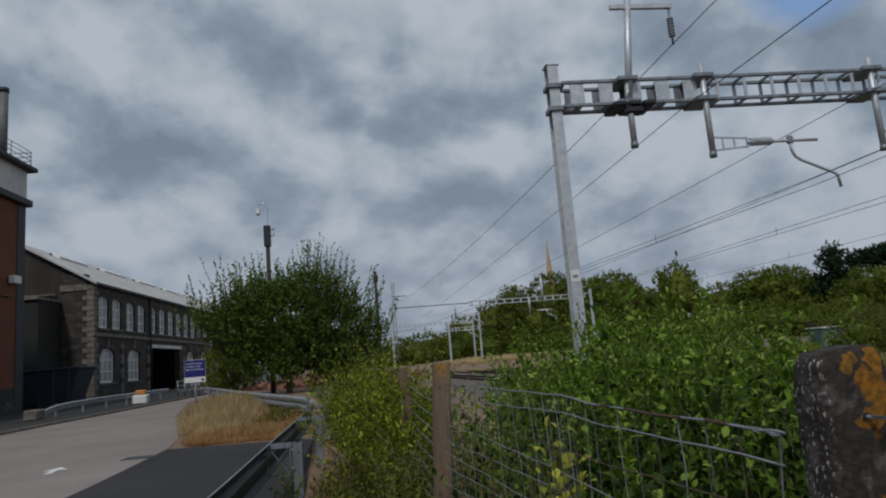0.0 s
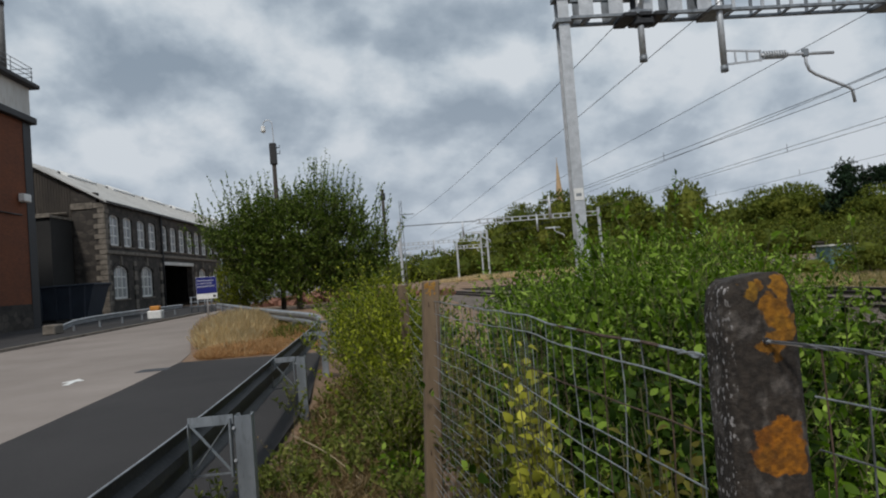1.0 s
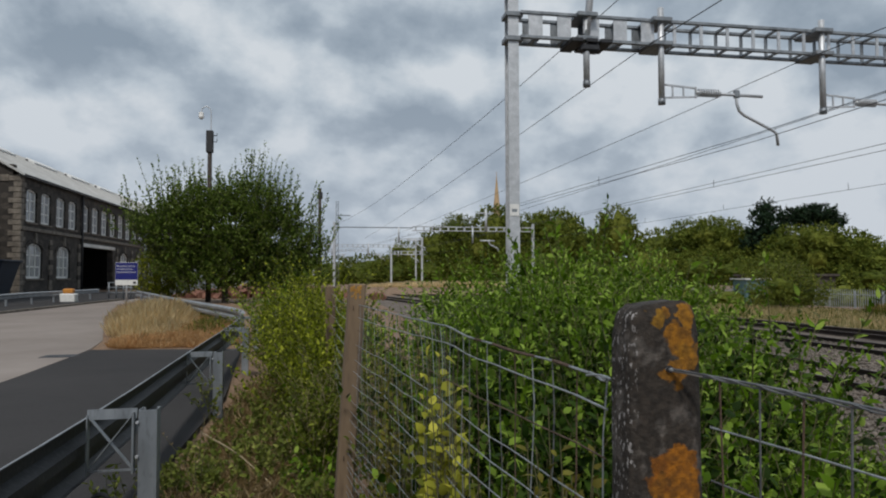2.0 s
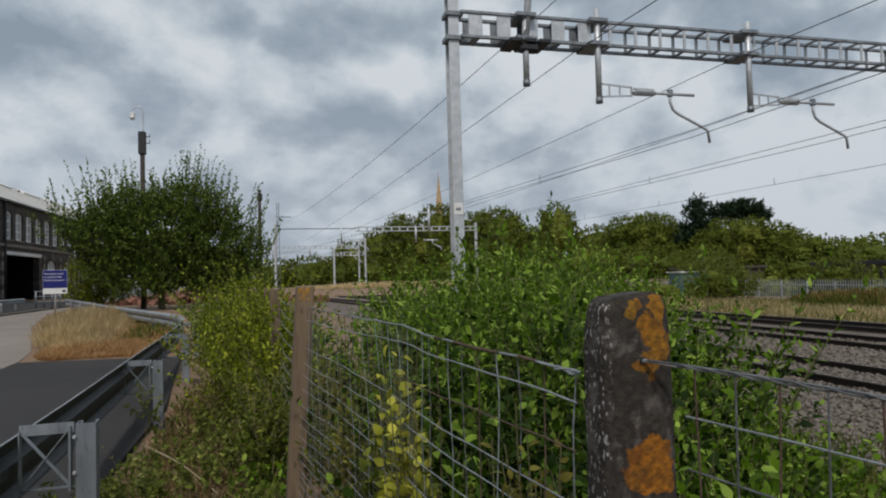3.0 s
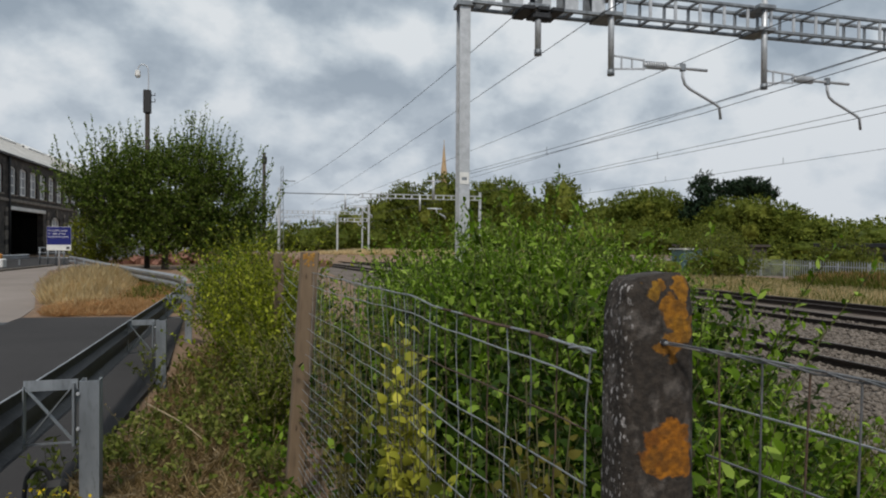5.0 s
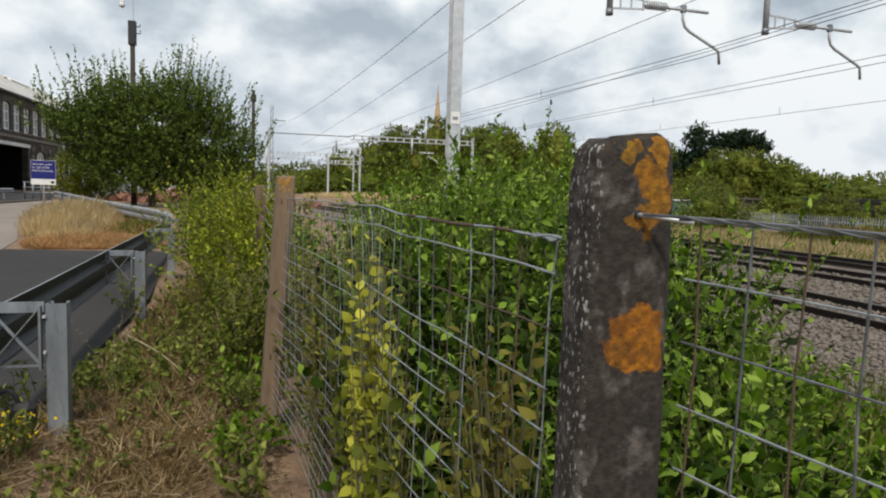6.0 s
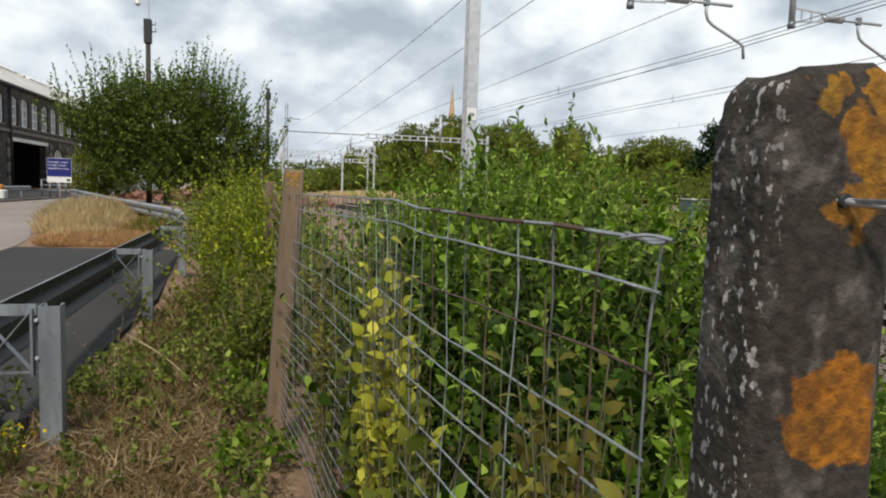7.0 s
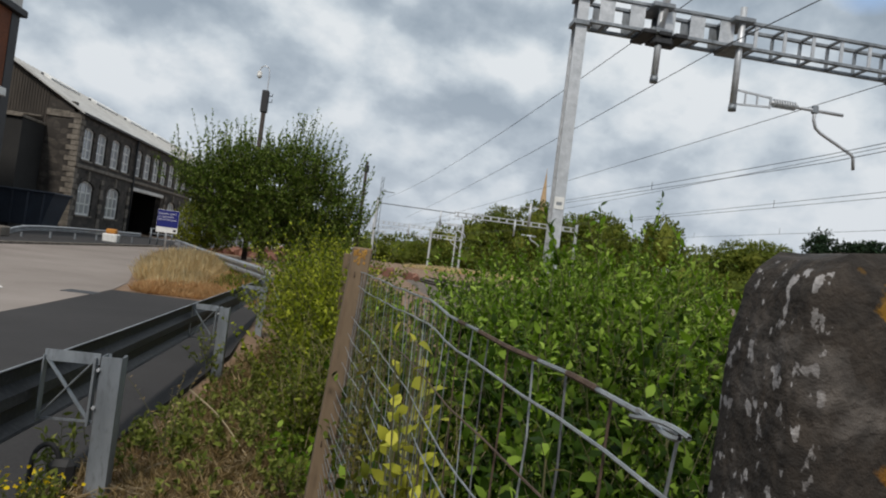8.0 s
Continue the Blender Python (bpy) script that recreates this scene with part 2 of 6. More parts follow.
M_WIRE = noise_mat("grey galvanised wire", (0.20, 0.225, 0.235), (0.40, 0.43, 0.45), (0.13, 0.105, 0.09), scale=30, fine=120, rough=0.5, metal=0.5, bump=0.1)
M_WIRE_DULL = noise_mat("dull grey wire", (0.07, 0.075, 0.08), (0.19, 0.20, 0.21), (0.07, 0.05, 0.04), scale=30, fine=120, rough=0.6, metal=0.4, bump=0.1)
M_CABLE = plain("dark overhead cable", (0.05, 0.052, 0.058), 0.6, 0.3)
M_RUSTWIRE = noise_mat("rusty wire", (0.055, 0.035, 0.025), (0.13, 0.085, 0.06), scale=40, fine=160, rough=0.85, metal=0.2)
M_RAIL = noise_mat("rusty rail steel", (0.016, 0.011, 0.009), (0.036, 0.025, 0.020), scale=4, fine=40, rough=0.75, metal=0.3)
M_RAILHEAD = plain("dull worn rail head", (0.10, 0.082, 0.07), 0.5, 0.5)
M_SLEEPER = noise_mat("weathered sleeper", (0.12, 0.105, 0.09), (0.20, 0.175, 0.15), scale=5, fine=50, rough=0.9)
M_WOODPOST = noise_mat("weathered timber post", (0.12, 0.082, 0.05), (0.225, 0.16, 0.10), (0.08, 0.054, 0.034), scale=6, fine=35, rough=0.85, stretch=(1, 1, 0.12), bump=0.5)
M_RUBBLE = stone_mat("dark rubble stone", (0.028, 0.023, 0.019), (0.060, 0.051, 0.043), (0.032, 0.028, 0.025), 0.55)
M_QUOIN = noise_mat("pale dressed stone", (0.085, 0.073, 0.06), (0.24, 0.21, 0.175), (0.05, 0.043, 0.036), scale=2.2, fine=12, rough=0.9, bump=0.4)
M_BRICK = brick_mat("orange red brick", (0.12, 0.040, 0.019), (0.19, 0.064, 0.028), (0.75, 0.8, 0.85))
M_ROOF = noise_mat("pale grey roof sheet", (0.40, 0.40, 0.39), (0.56, 0.56, 0.545), (0.32, 0.31, 0.29), scale=0.5, fine=9, rough=0.75, stretch=(1, 1, 1), bump=0.1)
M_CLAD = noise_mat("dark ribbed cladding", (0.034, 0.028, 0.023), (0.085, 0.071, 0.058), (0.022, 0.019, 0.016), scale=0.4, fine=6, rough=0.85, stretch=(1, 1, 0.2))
M_BLACK = plain("black painted steel", (0.022, 0.022, 0.025), 0.6)
M_WHITE = plain("white painted timber", (0.80, 0.80, 0.78), 0.6)
M_PANEL = noise_mat("stained white panel", (0.50, 0.50, 0.48), (0.68, 0.68, 0.66), (0.42, 0.39, 0.34), scale=0.6, fine=5, rough=0.7, stretch=(1, 1, 0.25))
M_BLUE = plain("deep blue sign face", (0.006, 0.012, 0.16), 0.8)
M_SKIP = noise_mat("dark blue painted steel", (0.016, 0.022, 0.035), (0.03, 0.04, 0.06), scale=1, fine=12, rough=0.7)
M_GLASS = glass_mat()
M_DARKPOLE = noise_mat("dark brown timber pole", (0.028, 0.022, 0.018), (0.06, 0.048, 0.04), scale=3, fine=30, rough=0.85, stretch=(1, 1, 0.15))
M_BARK = noise_mat("grey brown bark", (0.05, 0.04, 0.03), (0.12, 0.10, 0.08), scale=4, fine=25, rough=0.95, bump=0.8, stretch=(1, 1, 0.3))
M_STEM = noise_mat("green brown stem", (0.07, 0.075, 0.03), (0.15, 0.13, 0.06), scale=6, fine=30, rough=0.8)
M_DRYSTEM = noise_mat("dead pale stem", (0.22, 0.17, 0.10), (0.40, 0.32, 0.20), scale=6, fine=30, rough=0.9)
M_SPIRE = noise_mat("honey limestone", (0.36, 0.25, 0.14), (0.50, 0.36, 0.21), scale=0.1, fine=0.9, rough=0.9)
M_TERRA = noise_mat("rust red rubble", (0.14, 0.06, 0.04), (0.28, 0.14, 0.10), scale=1, fine=10, rough=0.95, bump=0.8)
M_TEAL = plain("faded teal sheet", (0.13, 0.22, 0.23), 0.6)
M_PALIS = noise_mat("dull galvanised palisade", (0.30, 0.33, 0.35), (0.50, 0.53, 0.56), scale=0.7, fine=8, rough=0.6, metal=0.3)
M_CREAM = noise_mat("brown shed wall", (0.10, 0.08, 0.065), (0.17, 0.135, 0.11), scale=0.5, fine=6, rough=0.9)
M_RUBBER = plain("black rubber", (0.018, 0.018, 0.019), 0.7)

# Shrub leaves painted brighter for sky-lit tops, bramble leaves darker for shaded gaps.
M_LEAF_SHRUB = leaf_mat("fresh green shrub leaves", (0.036, 0.076, 0.005), (0.125, 0.225, 0.012), (0.40, 0.54, 0.10), gloss=0.45, through_light=0.42)
M_LEAF_BRAMBLE_SHADED = leaf_mat("deep green bramble leaves darkened for shade", (0.008, 0.020, 0.002), (0.034, 0.070, 0.005), (0.20, 0.30, 0.04), through_light=0.25)
M_LEAF_YELLOWGREEN = leaf_mat("yellow green hedge leaves", (0.048, 0.068, 0.005), (0.205, 0.245, 0.014), (0.47, 0.50, 0.055), through_light=0.42)
M_LEAF_YELLOW = leaf_mat("yellow bindweed leaves", (0.26, 0.27, 0.035), (0.42, 0.42, 0.05), (0.55, 0.52, 0.08))
M_LEAF_BROWNISH = leaf_mat("brownish green vine leaves", (0.08, 0.072, 0.014), (0.145, 0.13, 0.022), (0.24, 0.23, 0.045))
M_LEAF_OLIVE = leaf_mat("olive bindweed leaves", (0.05, 0.068, 0.009), (0.115, 0.14, 0.017), (0.25, 0.27, 0.04))
M_LEAF_TREE = leaf_mat("dark green tree leaves", (0.038, 0.070, 0.012), (0.12, 0.185, 0.025), (0.27, 0.34, 0.085), through_light=0.42)
M_LEAF_WOOD = leaf_mat("far woodland leaves", (0.082, 0.112, 0.019), (0.145, 0.175, 0.028), (0.22, 0.235, 0.042))
M_LEAF_PINE = leaf_mat("blackish pine needles", (0.012, 0.026, 0.014), (0.022, 0.042, 0.02), (0.035, 0.058, 0.026), through_light=0.1)
M_STRAW = leaf_mat("straw dry grass", (0.66, 0.51, 0.27), (0.84, 0.69, 0.42), (0.90, 0.80, 0.55), gloss=0.7, through_light=0.65)
M_STRAW_RED = leaf_mat("reddish dry grass", (0.44, 0.24, 0.10), (0.58, 0.36, 0.17), (0.70, 0.50, 0.28), gloss=0.7, through_light=0.4)
M_VERGE = leaf_mat("half dry verge grass", (0.16, 0.115, 0.045), (0.34, 0.245, 0.12), (0.54, 0.42, 0.25), gloss=0.7)
M_WEED = leaf_mat("low green weeds", (0.075, 0.10, 0.017), (0.15, 0.18, 0.033), (0.29, 0.31, 0.08))
M_PETAL = leaf_mat("yellow flower petals", (0.6, 0.42, 0.01), (0.75, 0.55, 0.02), (0.85, 0.65, 0.05))


def concrete_post_mat():
    """Old concrete: grey grain, pale lichen specks on one side, orange lichen patches."""
    m = noise_mat("lichened old concrete", (0.024, 0.0185, 0.014), (0.046, 0.036, 0.028), (0.016, 0.0125, 0.010), scale=9, fine=110, rough=0.95, bump=0.7, dist=0.006)
    nt = m.node_tree
    link = nt.links.new
    b = nt.nodes["Principled BSDF"]
    last = b.inputs["Base Color"].links[0].from_socket
    co = nt.nodes.new("ShaderNodeTexCoord")
    geo = nt.nodes.new("ShaderNodeNewGeometry")

    def noise_fac(scale, lo, hi, detail=5, stretch=(1, 1, 1)):
        mp = nt.nodes.new("ShaderNodeMapping")
        mp.inputs["Scale"].default_value = stretch
        link(co.outputs["Object"], mp.inputs[0])
        n = nt.nodes.new("ShaderNodeTexNoise")
        n.inputs["Scale"].default_value, n.inputs["Detail"].default_value = scale, detail
        link(mp.outputs[0], n.inputs["Vector"])
        mr = nt.nodes.new("ShaderNodeMapRange")
        mr.inputs["From Min"].default_value, mr.inputs["From Max"].default_value = lo, hi
        link(n.outputs["Fac"], mr.inputs["Value"])
        return mr.outputs[0], n.outputs["Fac"]

    def over(fac, colour):
        nonlocal last
        mx = nt.nodes.new("ShaderNodeMix")
        mx.data_type = "RGBA"
        link(fac, mx.inputs[0])
        link(last, mx.inputs[6])
        mx.inputs[7].default_value = (*colour, 1)
        last = mx.outputs[2]

    def times(a, c):
        mm = nt.nodes.new("ShaderNodeMath")
        mm.operation = "MULTIPLY"
        link(a, mm.inputs[0])
        link(c, mm.inputs[1])
        return mm.outputs[0]

    grey, _ = noise_fac(30, 0.53, 0.60, 4, (1, 1, 0.7))
    over(grey, (0.085, 0.074, 0.065))
    sep = nt.nodes.new("ShaderNodeSeparateXYZ")
    link(geo.outputs["Normal"], sep.inputs[0])
    side = nt.nodes.new("ShaderNodeMapRange")
    side.inputs["From Min"].default_value, side.inputs["From Max"].default_value = -0.35, -0.8
    link(sep.outputs["X"], side.inputs["Value"])
    speck, _ = noise_fac(170, 0.60, 0.63, 3, (1, 1, 0.6))
    over(times(speck, side.outputs[0]), (0.34, 0.325, 0.32))
    pos = nt.nodes.new("ShaderNodeVectorMath")
    pos.operation = "ADD"
    wob = nt.nodes.new("ShaderNodeTexNoise")
    wob.inputs["Scale"].default_value, wob.inputs["Detail"].default_value = 42, 5
    link(co.outputs["Object"], wob.inputs["Vector"])
    scl = nt.nodes.new("ShaderNodeVectorMath")
    scl.operation = "SCALE"
    scl.inputs["Scale"].default_value = 0.05
    link(wob.outputs["Color"], scl.inputs[0])
    link(co.outputs["Object"], pos.inputs[0])
    link(scl.outputs[0], pos.inputs[1])
    for cx, cz, rad, col in LICHEN:
        dv = nt.nodes.new("ShaderNodeVectorMath")
        dv.operation = "DISTANCE"
        dv.inputs[1].default_value = (cx + 0.025, -0.0325 + 0.025, cz + 0.025)
        link(pos.outputs[0], dv.inputs[0])
        mr = nt.nodes.new("ShaderNodeMapRange")
        mr.inputs["From Min"].default_value, mr.inputs["From Max"].default_value = rad, rad * 0.86
        link(dv.outputs["Value"], mr.inputs["Value"])
        over(mr.outputs[0], col)
    worn, _ = noise_fac(95, 0.40, 0.70, 5)
    tone = nt.nodes.new("ShaderNodeHueSaturation")
    mt = nt.nodes.new("ShaderNodeMapRange")
    mt.inputs["To Min"].default_value, mt.inputs["To Max"].default_value = 0.55, 1.3
    link(worn, mt.inputs["Value"])
    link(mt.outputs[0], tone.inputs["Value"])
    link(last, tone.inputs["Color"])
    last = tone.outputs[0]
    link(last, b.inputs["Base Color"])
    return m


# orange lichen on the post's near face: x, z from the post's foot, radius, colour
LICHEN = [(0.022, 1.515, 0.021, (0.23, 0.095, 0.003)), (0.032, 1.490, 0.019, (0.26, 0.115, 0.003)), (-0.008, 1.538, 0.012, (0.20, 0.100, 0.004)),
          (0.012, 1.472, 0.022, (0.20, 0.085, 0.003)), (0.034, 1.542, 0.016, (0.25, 0.109, 0.003)), (0.008, 1.548, 0.009, (0.21, 0.091, 0.003)),
          (0.006, 1.345, 0.034, (0.23, 0.077, 0.002)), (0.022, 1.328, 0.027, (0.26, 0.095, 0.002)), (0.018, 1.362, 0.022, (0.24, 0.085, 0.002)), (-0.012, 1.333, 0.015, (0.18, 0.068, 0.002))]
M_POST = concrete_post_mat()

# ---------------------------------------------------------------- building blocks


def thing(name, x, y, z, label, category, group="", rz=0.0, kind=""):
    ob = new(name)
    ob.matrix_world = pose(x, y, z, 0, 0, rz)
    return tagged(ob, label, category, group, kind)


def part(name, bm, material, parent, label=""):
    me = bpy.data.meshes.new(name)
    bm.to_mesh(me)
    bm.free()
    me.materials.append(material)
    ob = new(name, me)
    ob.parent = parent
    if label:
        ob["label"] = label
    return ob


def solo(name, bm, material, label, category, kind="", group=""):
    me = bpy.data.meshes.new(name)
    bm.to_mesh(me)
    bm.free()
    me.materials.append(material)
    return tagged(new(name, me), label, category, group, kind)


def box(bm, lo, hi, bevel=0.0):
    lo, hi = Vector(lo), Vector(hi)
    made = bmesh.ops.create_cube(bm, size=1.0, matrix=Matrix.Translation((lo + hi) / 2) @ Matrix.Diagonal((*(hi - lo), 1)))
    if bevel:
        edges = {e for v in made["verts"] for e in v.link_edges}
        bmesh.ops.bevel(bm, geom=list(edges), offset=bevel, segments=1, affect="EDGES")
    return bm


def B(lo, hi, bevel=0.0):
    return box(bmesh.new(), lo, hi, bevel)


def tube(bm, pts, r, n=8, r2=None, cap=True):
    pts = [Vector(p) for p in pts]
    rings = []
    side = None
    for i, p in enumerate(pts):
        d = (pts[min(i + 1, len(pts) - 1)] - pts[max(i - 1, 0)]).normalized()
        if side is None:
            side = d.orthogonal().normalized()
        side = (side - d * side.dot(d)).normalized()
        up = d.cross(side)
        rad = r if r2 is None else r + (r2 - r) * i / (len(pts) - 1)
        rings.append([bm.verts.new(p + (side * math.cos(a) + up * math.sin(a)) * rad) for a in (2 * math.pi * k / n for k in range(n))])
    for a, b in zip(rings, rings[1:]):
        for k in range(n):
            f = bm.faces.new((a[k], a[(k + 1) % n], b[(k + 1) % n], b[k]))
            f.smooth = n > 5
    if cap:
        bm.faces.new(rings[0][::-1])
        bm.faces.new(rings[-1])
    return bm


def T(pts, r, n=8, r2=None):
    return tube(bmesh.new(), pts, r, n, r2)


def sweep(bm, profile, path):
    """A closed profile (across, up) swept along a level path; across is to the right of the way."""
    path = [Vector(p) for p in path]
    rings = []
    for i, p in enumerate(path):
        d = path[min(i + 1, len(path) - 1)] - path[max(i - 1, 0)]
        d.z = 0
        d.normalize()
        right = Vector((d.y, -d.x, 0))
        rings.append([bm.verts.new(p + right * a + Vector((0, 0, u))) for a, u in profile])
    n = len(profile)
    for a, b in zip(rings, rings[1:]):
        for k in range(n):
            bm.faces.new((a[k], a[(k + 1) % n], b[(k + 1) % n], b[k]))
    bm.faces.new(rings[0][::-1])
    bm.faces.new(rings[-1])
    bmesh.ops.recalc_face_normals(bm, faces=bm.faces)
    return bm


def beam(bm, a, b, w, h):
    """A straight bar of section w x h from a to b."""
    a, b = Vector(a), Vector(b)
    m = (b - a).to_track_quat("Z", "Y").to_matrix().to_4x4()
    bmesh.ops.create_cube(bm, size=1.0, matrix=Matrix.Translation((a + b) / 2) @ m @ Matrix.Diagonal((w, h, (b - a).length, 1)))
    return bm


def smooth_path(pts, n=8):
    """A Catmull-Rom curve through the points."""
    p = [Vector(q) for q in pts]
    p = [2 * p[0] - p[1]] + p + [2 * p[-1] - p[-2]]
    out = []
    for i in range(1, len(p) - 2):
        for k in range(n):
            t = k / n
            out.append(0.5 * (2 * p[i] + (p[i + 1] - p[i - 1]) * t + (2 * p[i - 1] - 5 * p[i] + 4 * p[i + 1] - p[i + 2]) * t * t
                              + (3 * p[i] - p[i - 1] - 3 * p[i + 1] + p[i + 2]) * t ** 3))
    out.append(p[-2])
    return out


def np_mesh(name, verts, faces, material, smooth=False):
    """A mesh from number arrays; faces all of one length."""
    me = bpy.data.meshes.new(name)
    k = faces.shape[1]
    me.vertices.add(len(verts))
    me.vertices.foreach_set("co", np.ascontiguousarray(verts, np.float32).ravel())
    me.loops.add(faces.size)
    me.loops.foreach_set("vertex_index", np.ascontiguousarray(faces, np.int32).ravel())
    me.polygons.add(len(faces))
    me.polygons.foreach_set("loop_start", np.arange(0, faces.size, k, dtype=np.int32))
    me.polygons.foreach_set("loop_total", np.full(len(faces), k, np.int32))
    if smooth:
        me.polygons.foreach_set("use_smooth", np.ones(len(faces), bool))
    me.update(calc_edges=True)
    me.materials.append(material)
    return me


def unit(v):
    return v / np.maximum(np.linalg.norm(v, axis=1, keepdims=True), 1e-9)


def leaves_mesh(name, P, D, size, wide, material, rng, near=True):
    """Leaf blades from foot points P and directions D; near leaves have a rounded outline and a fold."""
    n = len(P)
    D = unit(D)
    R = unit(rng.normal(size=(n, 3)) + np.array([0, 0, 1.6]))
    S = unit(np.cross(D, R))
    N = np.cross(S, D)
    L_ = (size * rng.uniform(0.6, 1.3, n))[:, None]
    W_ = L_ * wide
    if near:
        v = np.stack([P, P + D * L_ * 0.3 + S * W_ * 0.45 + N * W_ * 0.12, P + D * L_ * 0.3 - S * W_ * 0.45 + N * W_ * 0.12,
                      P + D * L_ * 0.65 + S * W_ * 0.38 + N * W_ * 0.05, P + D * L_ * 0.65 - S * W_ * 0.38 + N * W_ * 0.05,
                      P + D * L_ - N * L_ * 0.16], axis=1)
        f = np.array([[0, 2, 1], [1, 2, 3], [3, 2, 4], [3, 4, 5]])
    else:
        v = np.stack([P, P + D * L_ * 0.5 + S * W_ * 0.5 + N * W_ * 0.1, P + D * L_ - N * L_ * 0.1, P + D * L_ * 0.5 - S * W_ * 0.5 + N * W_ * 0.1], axis=1)
        f = np.array([[0, 2, 1], [0, 3, 2]])
    k = v.shape[1]
    faces = (np.arange(n)[:, None, None] * k + f[None]).reshape(-1, 3)
    return np_mesh(name, v.reshape(-1, 3), faces, material, smooth=near)


def stems_mesh(name, lines, radius, material):
    """Thin three-sided stems along an array of polylines (stems, points, 3)."""
    n, k, _ = lines.shape
    d = unit((lines[:, -1] - lines[:, 0]))
    a = unit(np.cross(d, np.array([[0.3, 0.9, 0.2]])))
    b = np.cross(d, a)
    rad = radius * np.linspace(1, 0.35, k)[None, :, None, None]
    ang = np.array([0, 2.094, 4.189])
    ring = a[:, None, :] * np.cos(ang)[None, :, None] + b[:, None, :] * np.sin(ang)[None, :, None]
    v = lines[:, :, None, :] + ring[:, None, :, :] * rad
    f = []
    for j in range(k - 1):
        for s in range(3):
            f.append([j * 3 + s, j * 3 + (s + 1) % 3, (j + 1) * 3 + (s + 1) % 3, (j + 1) * 3 + s])
    faces = (np.arange(n)[:, None, None] * (k * 3) + np.array(f)[None]).reshape(-1, 4)
    return np_mesh(name, v.reshape(-1, 3), faces, material)


def shoots(rng, foot, way, length, bend, per, spread=0.9, start=0.12, up=0.35):
    """Curved shoots with leaves along them: stem lines, leaf feet and leaf directions."""
    n = len(foot)
    way = unit(way)
    out = unit(rng.normal(size=(n, 3)) * np.array([1, 1, 0.2]))
    ts = np.linspace(0, 1, 5)
    lines = foot[:, None, :] + way[:, None, :] * (length[:, None, None] * ts[None, :, None]) + out[:, None, :] * (bend * length[:, None, None] * ts[None, :, None] ** 2)
    t = start + (1 - start) * (np.arange(per)[None, :] + rng.uniform(0, 0.9, (n, per))) / per
    P = foot[:, None, :] + way[:, None, :] * (length[:, None, None] * t[:, :, None]) + out[:, None, :] * (bend * length[:, None, None] * t[:, :, None] ** 2)
    D = way[:, None, :] * rng.uniform(0.1, 0.9, (n, per, 1)) + rng.normal(size=(n, per, 3)) * spread + np.array([0, 0, up])
    return lines, P.reshape(-1, 3), D.reshape(-1, 3)


def mesh_part(name, me, parent, label=""):
    ob = new(name, me)
    ob.parent = parent
    if label:
        ob["label"] = label
    return ob

# ---------------------------------------------------------------- ground


def ground_z(x, y):
    z = 0.03 * math.sin(x * 1.7 + 0.4) * math.sin(y * 1.3) - 0.01
    t = min(max((y - 4.2) / 4.0, 0.0), 1.0)
    z -= 0.15 * t * t * (3 - 2 * t) * (1.0 if y < 16 else max(0.0, 1 - (y - 16) / 4.0))
    if x < -1.25:
        z = -0.012 if x > -13 else -0.06
    if x > 0.9:
        z -= 0.74 * min((x - 0.9) / 4.0, 1.0)
    if x > 19:
        z -= 0.31 * min((x - 19) / 8.0, 1.0)
    if y > 70:
        z = z + (0.15 - z) * min((y - 70) / 15.0, 1.0)
    return z


def grid_axis(a, b, fine, step, far):
    out, v = [], a
    while v < b:
        out.append(v)
        v += fine if -4 < v < 12 else step
    return [-far, -far / 4] + out + [b, far / 4, far]


gx, gy = grid_axis(-60, 90, 0.4, 3.0, 2500), grid_axis(-40, 160, 0.4, 3.0, 2500)
gv = np.array([(x, y, ground_z(x, y)) for y in gy for x in gx])
nx = len(gx)
gi = np.array([(j * nx + i, j * nx + i + 1, (j + 1) * nx + i + 1, (j + 1) * nx + i) for j in range(len(gy) - 1) for i in range(nx - 1)])
tagged(new("ground", np_mesh("ground", gv, gi, M_DIRT, True)), "dry brown verge earth sloping to the railway", "ground", kind="structure")


def slab(bm, outline, z0, z1):
    low, high = [bm.verts.new((x, y, z0)) for x, y in outline], [bm.verts.new((x, y, z1)) for x, y in outline]
    bm.faces.new(high)
    bm.faces.new(low[::-1])
    for i in range(len(outline)):
        j = (i + 1) % len(outline)
        bm.faces.new((low[i], low[j], high[j], high[i]))
    bmesh.ops.recalc_face_normals(bm, faces=bm.faces)
    return bm


solo("road", slab(bmesh.new(), [(-13.6, -30), (-4.7, -30), (-4.62, 8.2), (-4.75, 11.6), (-5.0, 15.4), (-5.4, 17.5), (-8.6, 28), (-11.6, 40), (-12.6, 50), (-12.6, 140), (-13.6, 140)], -0.3, 0.0),
     M_CONC_ROAD, "pale worn concrete road bending past the works", "road", "structure")
solo("road_patch", slab(bmesh.new(), [(-4.68, -30), (-1.26, -30), (-1.28, 9), (-1.80, 14.9), (-4.95, 15.3), (-4.72, 11.6), (-4.6, 8.2)], -0.3, 0.006),
     M_ASPHALT, "newer dark asphalt strip beside the barrier", "road", "structure")
solo("yard", slab(bmesh.new(), [(-75, -30), (-13.85, -30), (-13.85, 140), (-75, 140)], -0.3, 0.02), M_ASPHALT, "dark asphalt yard in front of the works", "yard", "structure")
solo("kerb", slab(bmesh.new(), [(-13.84, -30), (-13.62, -30), (-13.62, 48), (-13.84, 48)], -0.3, 0.10), M_QUOIN, "low grey concrete kerb along the road", "kerb", "structure")
rm = thing("road_marking", -6.35, 13.3, 0.008, "worn white painted arrow on the road", "road marking", rz=10)
